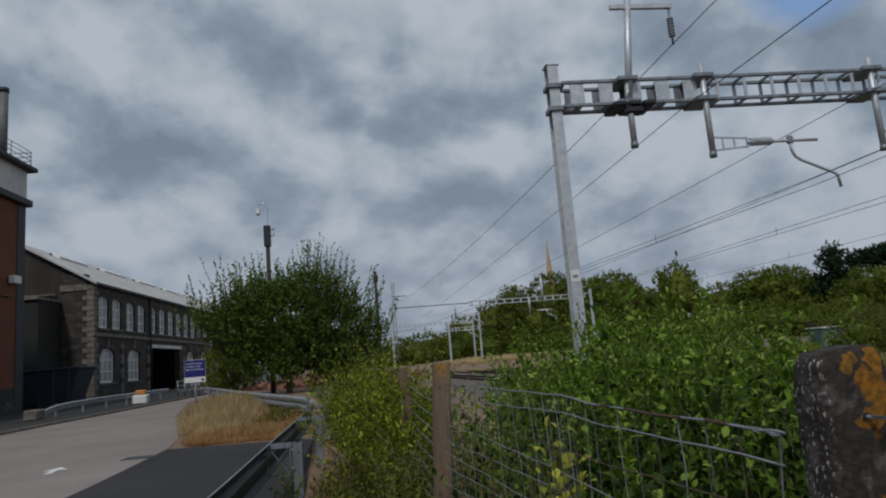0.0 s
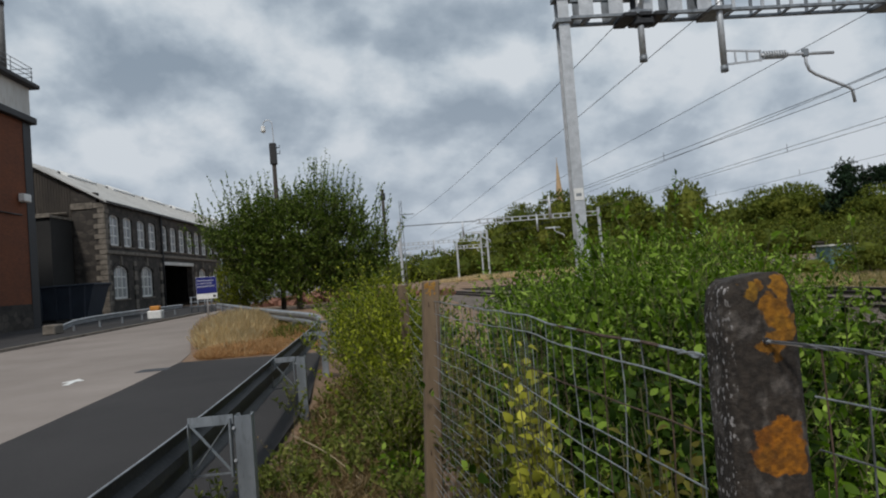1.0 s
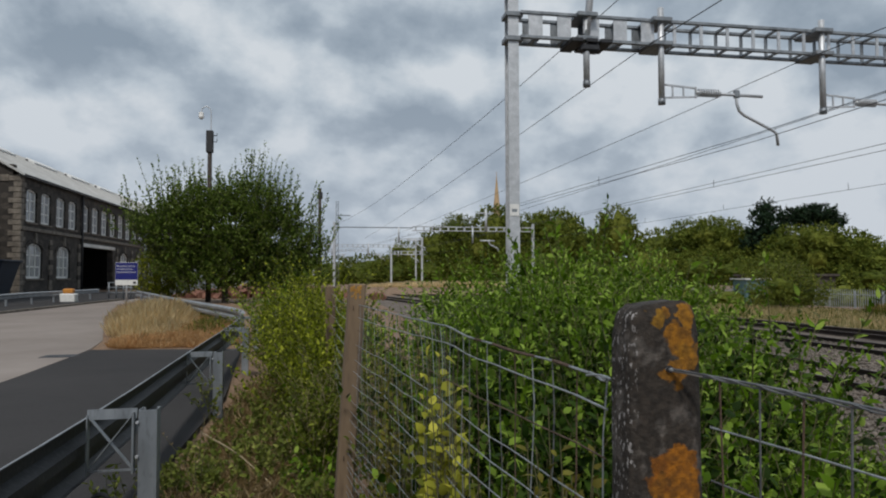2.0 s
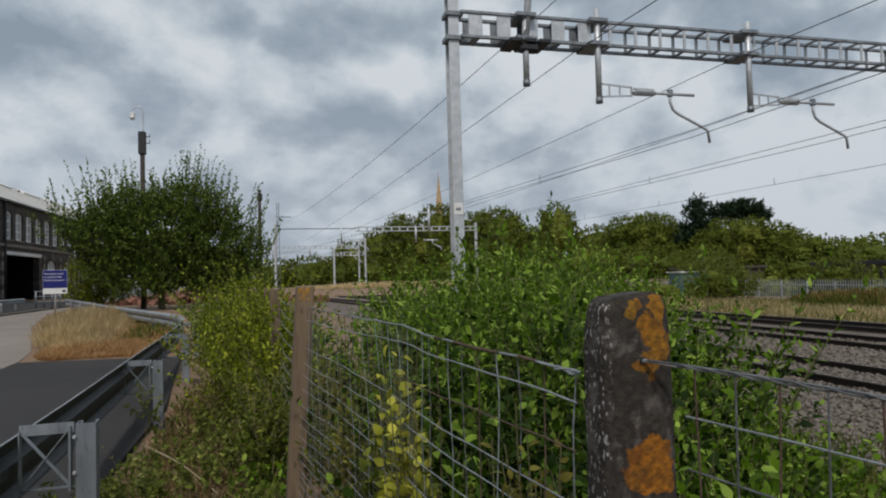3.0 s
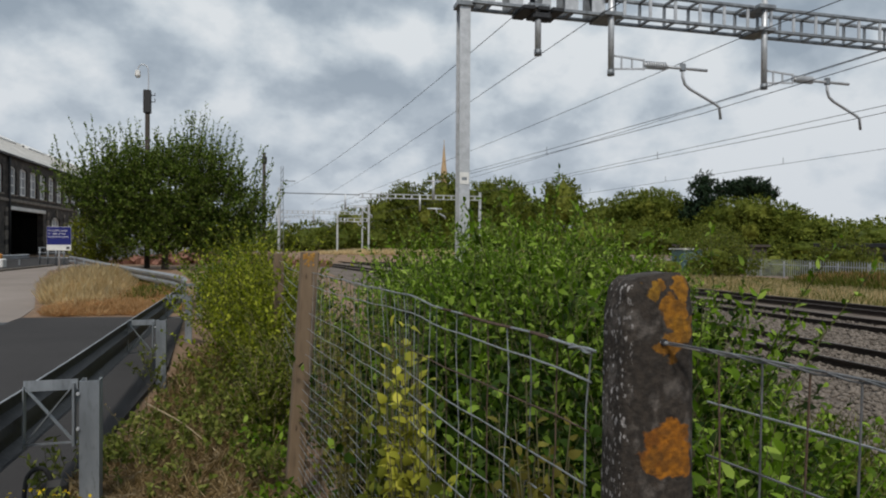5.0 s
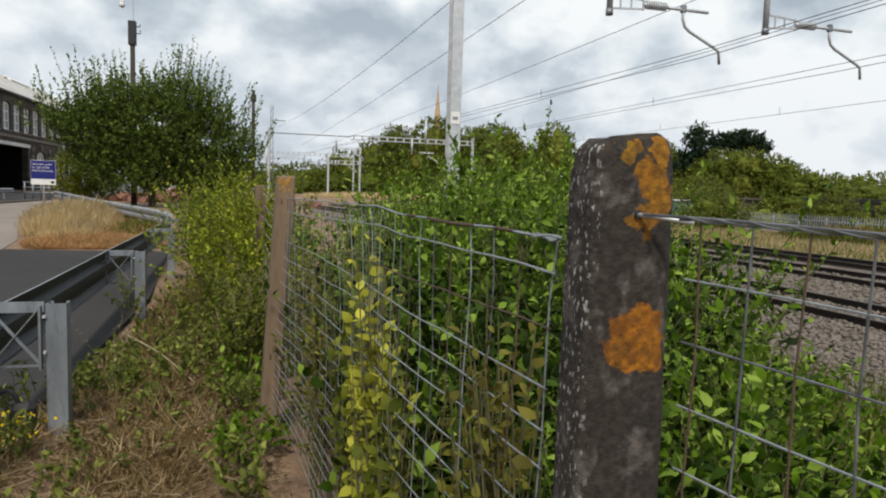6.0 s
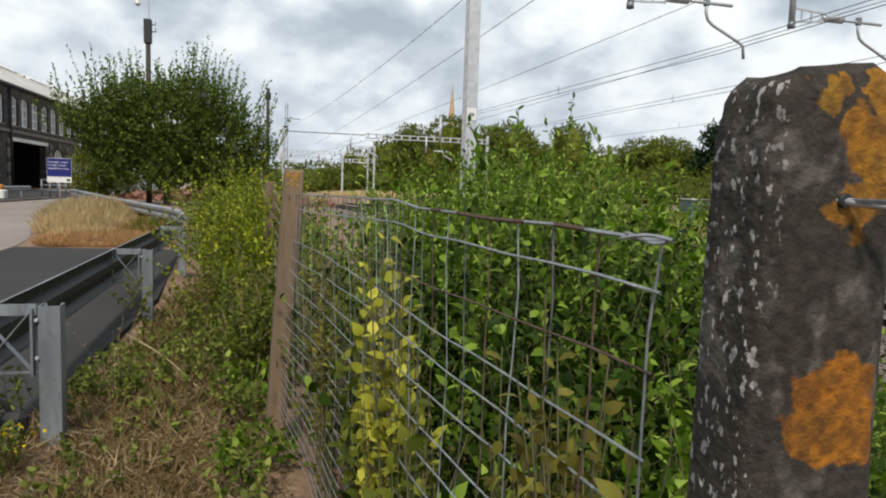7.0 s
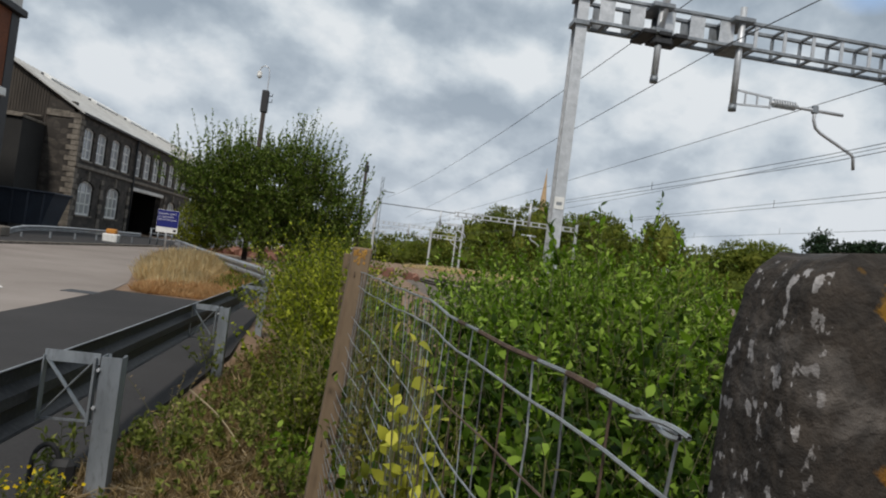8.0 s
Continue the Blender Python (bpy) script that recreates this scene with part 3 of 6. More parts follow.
bm = bmesh.new()
slab(bm, [(-0.06, -0.4), (0.06, -0.4), (0.06, 0.05), (0.20, 0.05), (0.0, 0.45), (-0.20, 0.05), (-0.06, 0.05)], -0.004, 0.001)
part("arrow", bm, M_WHITE, rm)
mc = thing("manhole_cover", -5.15, 14.2, 0.004, "small dark iron cover set in the road", "manhole cover")
part("lid", B((-0.3, -0.22, -0.02), (0.3, 0.22, 0.006), 0.004), M_BEAM, mc)

# ---------------------------------------------------------------- concrete post and wire fence
POST = (0.450, 0.8335)
cp = thing("fence_post", POST[0], POST[1], -0.05, "old square concrete fence post with orange lichen", "fence post", "fence posts")
bm = bmesh.new()
H = 1.564
rings = []
for z, s in ((0, 0.052), (0.7, 0.050), (1.2, 0.0465), (H - 0.10, 0.0445), (H - 0.045, 0.0440), (H - 0.020, 0.0415), (H - 0.006, 0.0375), (H, 0.0320)):
    ch = s * 0.78
    out = []
    for k, (px, py) in enumerate([(ch, -s), (s, -ch), (s, ch), (ch, s), (-ch, s), (-s, ch), (-s, -ch), (-ch, -s)]):
        drop = (0.011 * max(0, -px / s) ** 2 + 0.003 * max(0, px / s) ** 2) * (1 if z > H - 0.02 else 0.5 if z > H - 0.05 else 0)
        out.append(bm.verts.new((px if px < 0 else px * 1.16, py * 0.75, z - drop)))
    rings.append(out)
for a, b in zip(rings, rings[1:]):
    for k in range(8):
        bm.faces.new((a[k], a[(k + 1) % 8], b[(k + 1) % 8], b[k]))
bm.faces.new(rings[-1])
bm.faces.new(rings[0][::-1])
bmesh.ops.subdivide_edges(bm, edges=list(bm.edges), cuts=4, use_grid_fill=True)
bm.normal_update()
for v in bm.verts:
    q = v.co * 16
    v.co += v.normal * 0.0016 * noise.noise(q) + v.normal * 0.001 * noise.noise(q * 3)
for f in bm.faces:
    f.smooth = True
part("shaft", bm, M_POST, cp)
part("wire_hole", T([(0.006, -0.0365, 1.476), (0.006, -0.030, 1.476)], 0.0045, 10), M_BLACK, cp)


def fence_x(y):
    return 0.449 - 0.080 * (y - 1.0)


def bulge(y, z, k):
    return 0.014 * math.sin(y * 2.3 + z * 1.5) * math.sin(max(z, 0) * 2.2 + 0.4) + 0.004 * math.sin(y * 7 + z * 9 + k)


def wire(bm, pts, r):
    tube(bm, pts, r, 5, cap=False)


def top_z(y):
    s = min(max((y - 1.65) / 0.35, 0.0), 1.0)
    return 1.386 + 0.011 * s * s * (3 - 2 * s) - 0.011 * max(y - 2.0, 0.0)


nf = thing("wire_mesh_fence", 0, 0, 0, "slack grey wire stock netting between two posts", "wire fence", "fence panels")
ys = [0.99 + i * (4.04 - 0.99) / 28 for i in range(29)]
NEAR_DROPS = [0.0, 0.05, 0.13, 0.20] + [0.265 + 0.06 * i for i in range(17)]
FAR_DROPS = [0.0, 0.07, 0.17, 0.25, 0.33, 0.41, 0.49, 0.57, 0.64, 0.70, 0.75] + [0.795 + 0.045 * i for i in range(10)]
for k, (d0, d1) in enumerate(zip(NEAR_DROPS, FAR_DROPS)):
    bm = bmesh.new()
    pts = []
    for y in ys:
        u = (y - 0.99) / 3.05
        drop = d0 + (d1 - d0) * u + 0.008 * math.sin(k * 1.9 + y * 1.7) * min(k, 1)
        if k > 1:
            drop += (top_z(y) - 1.388) * 0.85
        pts.append((fence_x(y) + bulge(y, top_z(y) - drop, k * 0.4) - 0.12 * drop * max(u - 0.5, 0.0), y, top_z(y) - drop + 0.0015 * math.sin(y * 17 + k)))
    wire(bm, pts, 0.0026 if k == 0 else 0.0019 if k == 1 else 0.0016)
    if k == 0:
        for s in range(2):
            wire(bm, [(fence_x(y) + 0.0034 * math.cos(y * 55 + s * 3.1), y, top_z(y) + 0.0034 * math.sin(y * 55 + s * 3.1)) for y in [0.975 + 0.007 * i for i in range(11)]], 0.0020)
    part("line_wire", bm, M_WIRE if k != 2 else M_RUSTWIRE, nf)
for ya, yb in ((1.13, 1.2), (1.28, 1.52), (1.6, 1.66)):
    bm = bmesh.new()
    wire(bm, [(fence_x(y) + bulge(y, top_z(y), 0), y, top_z(y) + 0.0015 * math.sin(y * 17)) for y in [ya + (yb - ya) * i / 6 for i in range(7)]], 0.0034)
    part("rust_patch", bm, M_RUSTWIRE, nf, "flaking brown rust on the top wire")
for k in range(44):
    u = k / 43
    y0 = 1.0 + 3.0 * (u + 0.055 * math.sin(u * 9.0))
    lean = 0.05 * math.sin(k * 0.37) + (0.22 * math.sin((u - 0.24) / 0.22 * math.pi) if 0.24 < u < 0.46 else 0.0)
    bm = bmesh.new()
    pts = []
    for i in range(15):
        z = top_z(y0) - i * 0.09
        y = y0 - lean * i / 14 + 0.006 * math.sin(i * 1.7 + k)
        pts.append((fence_x(y) + bulge(y, z, 0.2) + 0.004, y, max(z, -0.03)))
    wire(bm, pts, 0.0014 if k < 5 else 0.0011)
    part("stay_wire", bm, (M_WIRE, M_RUSTWIRE, M_WIRE_DULL)[k % 3], nf)

# the panel on the other side of the post
rf = thing("wire_mesh_fence", 0, 0, 0, "taut wire mesh fence panel with rusty stays", "wire fence", "fence panels")
RD = Vector((0.269, -0.964, 0))


def right_pt(s, z):
    return (0.458 + RD.x * s, 0.797 + RD.y * s, z)


for k in range(21):
    z0 = 1.426 - 0.062 * k
    bm = bmesh.new()
    wire(bm, [right_pt((0.0 if k == 0 else 0.06) + s / 20 * 2.34, z0 - 0.02 * math.sin(s / 20 * 3.1) + 0.002 * math.sin(s + k)) for s in range(21)], 0.0018 if k == 0 else 0.0012)
    if k == 0:
        for j in range(2):
            wire(bm, [(right_pt(s, 0)[0] + 0.002 * math.cos(s * 90 + 3.14 * j), right_pt(s, 0)[1], 1.426 - 0.02 * math.sin(s / 2.4 * 3.1) + 0.002 * math.sin(s * 90 + 3.14 * j)) for s in [0.05 + 0.01 * i for i in range(60)]], 0.0012)
    part("line_wire", bm, M_WIRE_DULL if k == 0 or k % 3 == 2 else M_WIRE, rf)
for k in range(44):
    s = 0.075 + k * 0.052
    bm = bmesh.new()
    wire(bm, [right_pt(s + 0.003 * math.sin(i * 2 + k), 1.424 - 0.02 * math.sin(s / 2.4 * 3.1) - i * 0.13) for i in range(11)], 0.0012)
    part("stay_wire", bm, M_WIRE_DULL if k % 2 else M_RUSTWIRE, rf)
te = thing("tie_wire", 0, 0, 0, "bright wire end poking out of the post", "wire")
part("strand", T([(0.452, 0.803, 1.426), (0.468, 0.785, 1.424), (0.492, 0.755, 1.420)], 0.0026, 6), M_GALV, te)

# ---------------------------------------------------------------- timber posts


def timber_post(x, y, h, lean, label):
    ob = thing("fence_post", x, y, -0.1, label, "fence post", "fence posts", rz=6)
    bm = B((-0.05, -0.05, -0.3), (0.05, 0.05, h + 0.1), 0.008)
    bmesh.ops.subdivide_edges(bm, edges=[e for e in bm.edges if abs(e.verts[0].co.z - e.verts[1].co.z) > 0.5], cuts=10)
    for v in bm.verts:
        v.co.x += lean * v.co.z + 0.002 * noise.noise(v.co * 5)
        v.co.y += 0.002 * noise.noise(v.co * 4 + Vector((3, 1, 2)))
    part("shaft", bm, M_WOODPOST, ob)
    for z in (0.55, h - 0.06):
        part("staple", T([(-0.02 + lean * z, -0.052, z), (-0.02 + lean * z, -0.058, z + 0.015), (-0.02 + lean * z, -0.052, z + 0.03)], 0.0025, 5), M_RUSTWIRE, ob)
    return ob


tp = timber_post(0.102, 4.11, 1.50, 0.062, "square weathered timber fence post, lichen at the top")
M_LICH = noise_mat("orange lichen crust", (0.30, 0.15, 0.03), (0.42, 0.23, 0.05), scale=30, fine=120, rough=0.95, bump=0.8)
bm = bmesh.new()
rng = random.Random(4)
for k in range(40):
    a, z = 0.097 + rng.uniform(-0.045, 0.02), 1.585 - abs(rng.gauss(0, 0.035))
    bmesh.ops.create_icosphere(bm, subdivisions=1, radius=rng.uniform(0.003, 0.009), matrix=Matrix.Translation((a, -0.0505, z)) @ Matrix.Diagonal((1, 0.25, 1.3, 1)))
part("lichen", bm, M_LICH, tp, "orange lichen crust")
timber_post(0.06, 7.45, 1.44, -0.01, "grey weathered timber fence post sunk in the hedge")
timber_post(-0.04, 10.8, 1.4, 0.0, "grey weathered timber fence post sunk in the hedge")
ff = thing("wire_mesh_fence", 0, 0, 0, "slack wire mesh lost in the hedge", "wire fence", "fence panels")
for k in range(12):
    bm = bmesh.new()
    wire(bm, [(0.19 - 0.04 * (y - 4.07) + 0.01 * math.sin(y * 3), y, 1.35 - 0.11 * k + 0.01 * math.sin(y * 2 + k)) for y in [4.12 + 0.35 * i for i in range(20)]], 0.002)
    part("line_wire", bm, M_WIRE, ff)

# ---------------------------------------------------------------- crash barriers
W_PROFILE = [(0.000, 0.30), (0.018, 0.297), (0.075, 0.262), (0.075, 0.205), (0.020, 0.172), (0.020, 0.128), (0.075, 0.095), (0.075, 0.038), (0.018, 0.003), (0.0, 0.0),
             (-0.004, 0.004), (0.013, 0.008), (0.068, 0.041), (0.068, 0.092), (0.014, 0.125), (0.014, 0.175), (0.068, 0.208), (0.068, 0.259), (0.013, 0.292), (-0.004, 0.296)]


def z_post(parent_x, y, h, rz, label):
    ob = thing("barrier_post", parent_x, y, -0.05, label, "barrier post", "barrier posts", rz=rz)
    prof = [(-0.065, -0.05), (0.065, -0.05), (0.065, 0.05), (0.04, 0.05), (0.04, 0.044), (0.059, 0.044), (0.059, -0.044), (-0.059, -0.044), (-0.059, 0.044), (-0.04, 0.044), (-0.04, 0.05), (-0.065, 0.05)]
    bm = bmesh.new()
    slab(bm, [(0.012 + 0.8 * a, b) for a, b in prof], -0.3, h + 0.05)
    part("channel", bm, M_GALV_OLD_SHADED, ob)
    br = bmesh.new()
    x0, x1, z0, z1 = -0.325, -0.07, h - 0.30, h + 0.03
    beam(br, (x0, -0.03, z1), (x1 + 0.02, -0.03, z1), 0.006, 0.06)
    beam(br, (x0, -0.03, z0), (x1 + 0.02, -0.03, z0), 0.006, 0.012)
    beam(br, (x1, -0.03, z0 - 0.02), (x1, -0.03, z1 + 0.01), 0.012, 0.05)
    beam(br, (x0 + 0.004, -0.03, z0 - 0.02), (x0 + 0.004, -0.03, z1), 0.006, 0.05)
    part("bracket_frame", br, M_GALV_OLD_SHADED, ob, "light steel bracket between post and rail")
    for a, b in (((x0, -0.035, z0), (x1, -0.035, z1)), ((x0, -0.025, z1), (x1, -0.025, z0))):
        part("diagonal", beam(bmesh.new(), a, b, 0.034, 0.006), M_GALV_OLD_SHADED, ob)
    for z in (h - 0.22, h - 0.02):
        part("bolt", T([(-0.045, -0.05, z), (-0.045, -0.064, z)], 0.010, 6), M_GALV, ob)
    return ob


for x, y, h, rz in ((-1.04, 4.30, 0.755, 2), (-1.22, 7.99, 0.69, 2), (-1.33, 11.4, 0.71, 2), (-1.50, 14.7, 0.70, 3)):
    z_post(x, y, h, rz, "galvanised channel barrier post with cross-braced bracket")
gb = thing("crash_barrier", 0, 0, 0, "steel crash barrier rail seen from behind, darkened as shade", "crash barrier", "crash barriers")
near_path = smooth_path([(-1.36, -6, 0.41), (-1.37, 1, 0.41), (-1.38, 4.4, 0.41), (-1.52, 8.0, 0.40), (-1.65, 11.5, 0.39), (-1.80, 14.4, 0.38), (-1.93, 15.6, 0.37)], 4)
back_prof = [(-a, u * 1.2 - 0.06) for a, u in W_PROFILE]
# Shade of the back is in the dark steel colour.
part("rail", sweep(bmesh.new(), back_prof, near_path), M_BEAM, gb, "weathered corrugated steel rail, its back darkened as shade")
# Thin paler strip paints the light caught along the upper edge.
part("top_edge", sweep(bmesh.new(), [(-0.010, 0.297), (0.005, 0.299), (0.005, 0.303), (-0.010, 0.301)], near_path), M_BEAM_TOP, gb, "top edge painted bright as lit")
gb2 = thing("crash_barrier", 0, 0, 0, "grey crash barrier rail curving away behind dry grass", "crash barrier", "crash barriers")
far_path = smooth_path([(-1.93, 15.6, 0.37), (-2.02, 17.2, 0.37), (-2.6, 19.6, 0.38), (-4.0, 23.0, 0.40), (-6.7, 30.0, 0.42), (-9.0, 36.3, 0.44), (-11.3, 42.5, 0.45)], 5)
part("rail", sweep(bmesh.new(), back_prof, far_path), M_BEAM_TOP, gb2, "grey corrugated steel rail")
for x, y in ((-2.3, 18.0), (-3.5, 21.6), (-4.8, 25.0), (-6.2, 28.6), (-7.6, 32.2), (-9.0, 35.8), (-10.4, 39.6)):
    part("post", B((x + 0.05, y - 0.05, -0.1), (x + 0.15, y + 0.05, 0.68), 0.008), M_GALV_OLD_SHADED, gb2)
gs = thing("gate_stub", -1.05, 14.0, 0, "two short grey steel posts in the hedge", "post")
part("post", B((-0.05, 0, -0.1), (0.05, 0.1, 0.85), 0.01), M_GALV_OLD_SHADED, gs)
part("post", B((0.25, 0.2, -0.1), (0.34, 0.3, 0.80), 0.01), M_GALV_OLD_SHADED, gs)

gb3 = thing("crash_barrier", 0, 0, 0, "low grey crash barrier on the works side of the road", "crash barrier", "crash barriers")
left_path = smooth_path([(-16.9, 34.2, 0.02), (-16.85, 36, 0.30), (-16.6, 40, 0.40), (-16.2, 45, 0.42), (-16.0, 50.5, 0.42)], 5)
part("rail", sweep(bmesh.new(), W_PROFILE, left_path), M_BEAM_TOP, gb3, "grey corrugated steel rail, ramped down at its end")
for i in range(6):
    part("post", B((-17.0 + 0.15 * i, 36 + 2.7 * i, 0), (-16.9 + 0.15 * i, 36.1 + 2.7 * i, 0.62), 0.01), M_GALV_OLD_SHADED, gb3)
part("end_block", B((-17.25, 33.5, 0), (-16.65, 34.4, 0.5), 0.06), M_QUOIN, gb3, "pale concrete end block")
wb = thing("barrier_block", -15.7, 44.3, 0.0, "white plastic barrier block with an orange top", "barrier block")
part("body", B((-0.45, -0.3, 0), (0.45, 0.3, 0.55), 0.06), M_WHITE, wb)
part("top", B((-0.3, -0.2, 0.55), (0.3, 0.2, 0.85), 0.06), plain("orange plastic", (0.6, 0.25, 0.04), 0.6), wb, "orange plastic top")
pr = thing("pipe_railing", 0, 0, 0, "grey steel pipe railing by the works entrance", "railing")
for i in range(7):
    part("post", T([(-15.6 + 0.5 * i, 51.5, 0), (-15.6 + 0.5 * i, 51.5, 1.15)], 0.05), M_GALV_OLD_SHADED, pr)
for z in (0.45, 0.8, 1.15):
    part("bar", T([(-15.7, 51.5, z), (-12.5, 51.5, z)], 0.04), M_GALV_OLD_SHADED, pr)

# ---------------------------------------------------------------- notice sign
sg = thing("notice_sign", -10.63, 38.0, 0.03, "blue and white notice board on a grey pole", "sign", rz=6)
part("pole", T([(0, 0.06, -0.1), (0, 0.06, 2.26)], 0.045, 10), M_GALV, sg)
part("board", B((-0.55, -0.02, 1.08), (0.55, 0.02, 2.30), 0.01), M_WHITE, sg, "white board")
part("blue_panel", B((-0.54, -0.027, 1.38), (0.54, -0.0205, 2.29), 0.0), M_BLUE, sg, "deep blue printed panel")


def text_part(words, x, y, z, size, parent):
    cu = bpy.data.curves.new("lettering", "FONT")
    cu.body, cu.size, cu.extrude = words, size, 0.002
    tmp = bpy.data.objects.new("lettering", cu)
    scene.collection.objects.link(tmp)
    me = bpy.data.meshes.new_from_object(tmp.evaluated_get(bpy.context.evaluated_depsgraph_get()))
    bpy.data.objects.remove(tmp)
    me.materials.clear()
    me.materials.append(M_WHITE)
    ob = mesh_part("lettering", me, parent, "white lettering")
    ob.matrix_local = pose(x, y, z, 90, 0, 0)


for i, words in enumerate(("No public access", "or right of way", "beyond this point.")):
    text_part(words, -0.48, -0.031, 2.07 - 0.16 * i, 0.128, sg)
part("emblem", B((0.33, -0.027, 1.16), (0.48, -0.0215, 1.28), 0.0), M_BLACK, sg, "small black emblem")

# ---------------------------------------------------------------- works building (stone, two storeys)
WX, WY0, WY1, EAVE = -24.26, 58.0, 132.0, 9.75
WT = 0.6
upper = [60.0, 62.85, 66.1, 68.95] + [72.35 + 2.9 * i for i in range(20)]
uppers = [(c - 1.02, c + 1.02, 6.1, 8.5, 0.30) for c in upper if c < 130]
lowers = [(59.2, 62.3, 1.45, 3.75, 0.62), (65.35, 68.45, 1.45, 3.75, 0.62), (84.0, 87.0, 1.45, 3.75, 0.62), (90.2, 93.2, 1.45, 3.75, 0.62), (96.4, 99.4, 1.45, 3.75, 0.62)]
gates = [(71.8, 81.2, 0.0, 4.6, 0.0)]
works = thing("works_building", 0, 0, 0, "two-storey dark stone railway works with pale dressed corners", "building")


def wall_with_openings(bm, x0, x1, y0, y1, z0, z1, openings):
    """Wall boxes round the openings (y0, y1, z0, spring, rise); arched heads are filled with spandrels."""
    ycuts = sorted({y0, y1, *(o[0] for o in openings), *(o[1] for o in openings)})
    for a, b in zip(ycuts, ycuts[1:]):
        mid = (a + b) / 2
        holes = sorted((o[2], o[3] + o[4]) for o in openings if o[0] < mid < o[1])
        z = z0
        for lo, hi in holes:
            if lo > z + 1e-4:
                box(bm, (x0, a, z), (x1, b, lo))
            z = hi
        if z1 > z:
            box(bm, (x0, a, z), (x1, b, z1))
    for a, b, lo, spring, rise in openings:
        if rise <= 0:
            continue
        mid, half, n = (a + b) / 2, (b - a) / 2, 8
        arc = [(mid + half * -math.cos(math.pi * k / n), spring + rise * math.sin(math.pi * k / n)) for k in range(n + 1)]
        for (ya, za), (yb, zb) in zip(arc, arc[1:]):
            quad = [(ya, za), (yb, zb), (yb, spring + rise), (ya, spring + rise)]
            f = [bm.verts.new((x1, y, z)) for y, z in quad]
            g = [bm.verts.new((x0, y, z)) for y, z in quad]
            bm.faces.new(f)
            bm.faces.new(g[::-1])
            bm.faces.new((f[0], g[0], g[1], f[1]))
    return bm


wall = part("wall", wall_with_openings(bmesh.new(), WX - WT, WX, WY0, WY1, 0, EAVE, uppers + lowers + gates), M_RUBBLE, works, "dark rubble stone wall")
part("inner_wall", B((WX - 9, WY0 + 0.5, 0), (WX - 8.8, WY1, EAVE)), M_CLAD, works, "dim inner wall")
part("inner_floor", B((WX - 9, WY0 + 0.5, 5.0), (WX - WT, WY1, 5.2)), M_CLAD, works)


def window(y0, y1, z0, spring, rise, rows, cols):
    w = mesh_part("window", None, works)
    w["label"] = "white timber sash window with an arched head"
    x = WX - 0.22
    fr = bmesh.new()
    t = 0.17
    box(fr, (x - 0.06, y0, z0), (x + 0.06, y0 + t, spring))
    box(fr, (x - 0.06, y1 - t, z0), (x + 0.06, y1, spring))
    box(fr, (x - 0.06, y0, z0), (x + 0.06, y1, z0 + t))
    mid, half, n = (y0 + y1) / 2, (y1 - y0) / 2, 8
    tube(fr, [(x, mid - (half - 0.06) * math.cos(math.pi * k / n), spring + (rise - 0.06) * math.sin(math.pi * k / n)) for k in range(n + 1)], 0.095, 6)
    part("frame", fr, M_WHITE, w)
    top = spring + rise
    for c in range(1, cols):
        y = y0 + (y1 - y0) * c / cols
        part("bar", B((x - 0.04, y - 0.06, z0), (x + 0.04, y + 0.06, top - 0.04)), M_WHITE, w)
    for r in range(1, rows):
        z = z0 + (top - z0) * r / rows
        part("bar", B((x - 0.04, y0, z - 0.05), (x + 0.04, y1, z + 0.05)), M_WHITE, w)
    g = bmesh.new()
    arc = [(mid - half * math.cos(math.pi * k / n), spring + rise * math.sin(math.pi * k / n)) for k in range(n + 1)]
    g.faces.new([g.verts.new((x - 0.01, y, z)) for y, z in [(y1, z0), (y0, z0)] + arc])
    part("pane", g, M_GLASS, w)
    part("sill", B((WX - 0.25, y0 - 0.12, z0 - 0.16), (WX + 0.1, y1 + 0.12, z0), 0.02), M_QUOIN, w)


for o in uppers:
    window(*o, 3, 2)
for o in lowers:
    window(*o, 3, 3)
    mid, half = (o[0] + o[1]) / 2, (o[1] - o[0]) / 2
    n = 11
    for k in range(n):
        a0, a1 = math.pi * k / n, math.pi * (k + 0.9) / n
        vs = bmesh.new()
        pts = [(mid - (half + s) * math.cos(a), o[3] + (o[4] + s) * math.sin(a)) for s, a in ((0.02, a0), (0.02, a1), (0.42, a1), (0.42, a0))]
        f0 = [vs.verts.new((WX + 0.05, y, z)) for y, z in pts]
        f1 = [vs.verts.new((WX - 0.1, y, z)) for y, z in pts]
        vs.faces.new(f0)
        for i in range(4):
            vs.faces.new((f0[i], f1[i], f1[(i + 1) % 4], f0[(i + 1) % 4]))
        bmesh.ops.recalc_face_normals(vs, faces=vs.faces)
        part("arch_stone", vs, M_QUOIN if k == n // 2 else M_RUBBLE, works)
    part("keystone", B((WX, mid - 0.16, o[3] + o[4] + 0.02), (WX + 0.14, mid + 0.16, o[3] + o[4] + 0.85), 0.02), M_QUOIN, works)
part("string_course", B((WX, WY0 - 0.1, 5.35), (WX + 0.14, WY1, 5.65), 0.03), M_QUOIN, works, "pale stone string course")
for i in range(22):
    part("corner_stone", B((WX - (0.9 if i % 2 else 0.55), WY0 - 0.06, 0.44 * i + 0.02), (WX + 0.06, WY0 + (0.5 if i % 2 else 0.85), 0.44 * i + 0.42), 0.02), M_QUOIN, works)
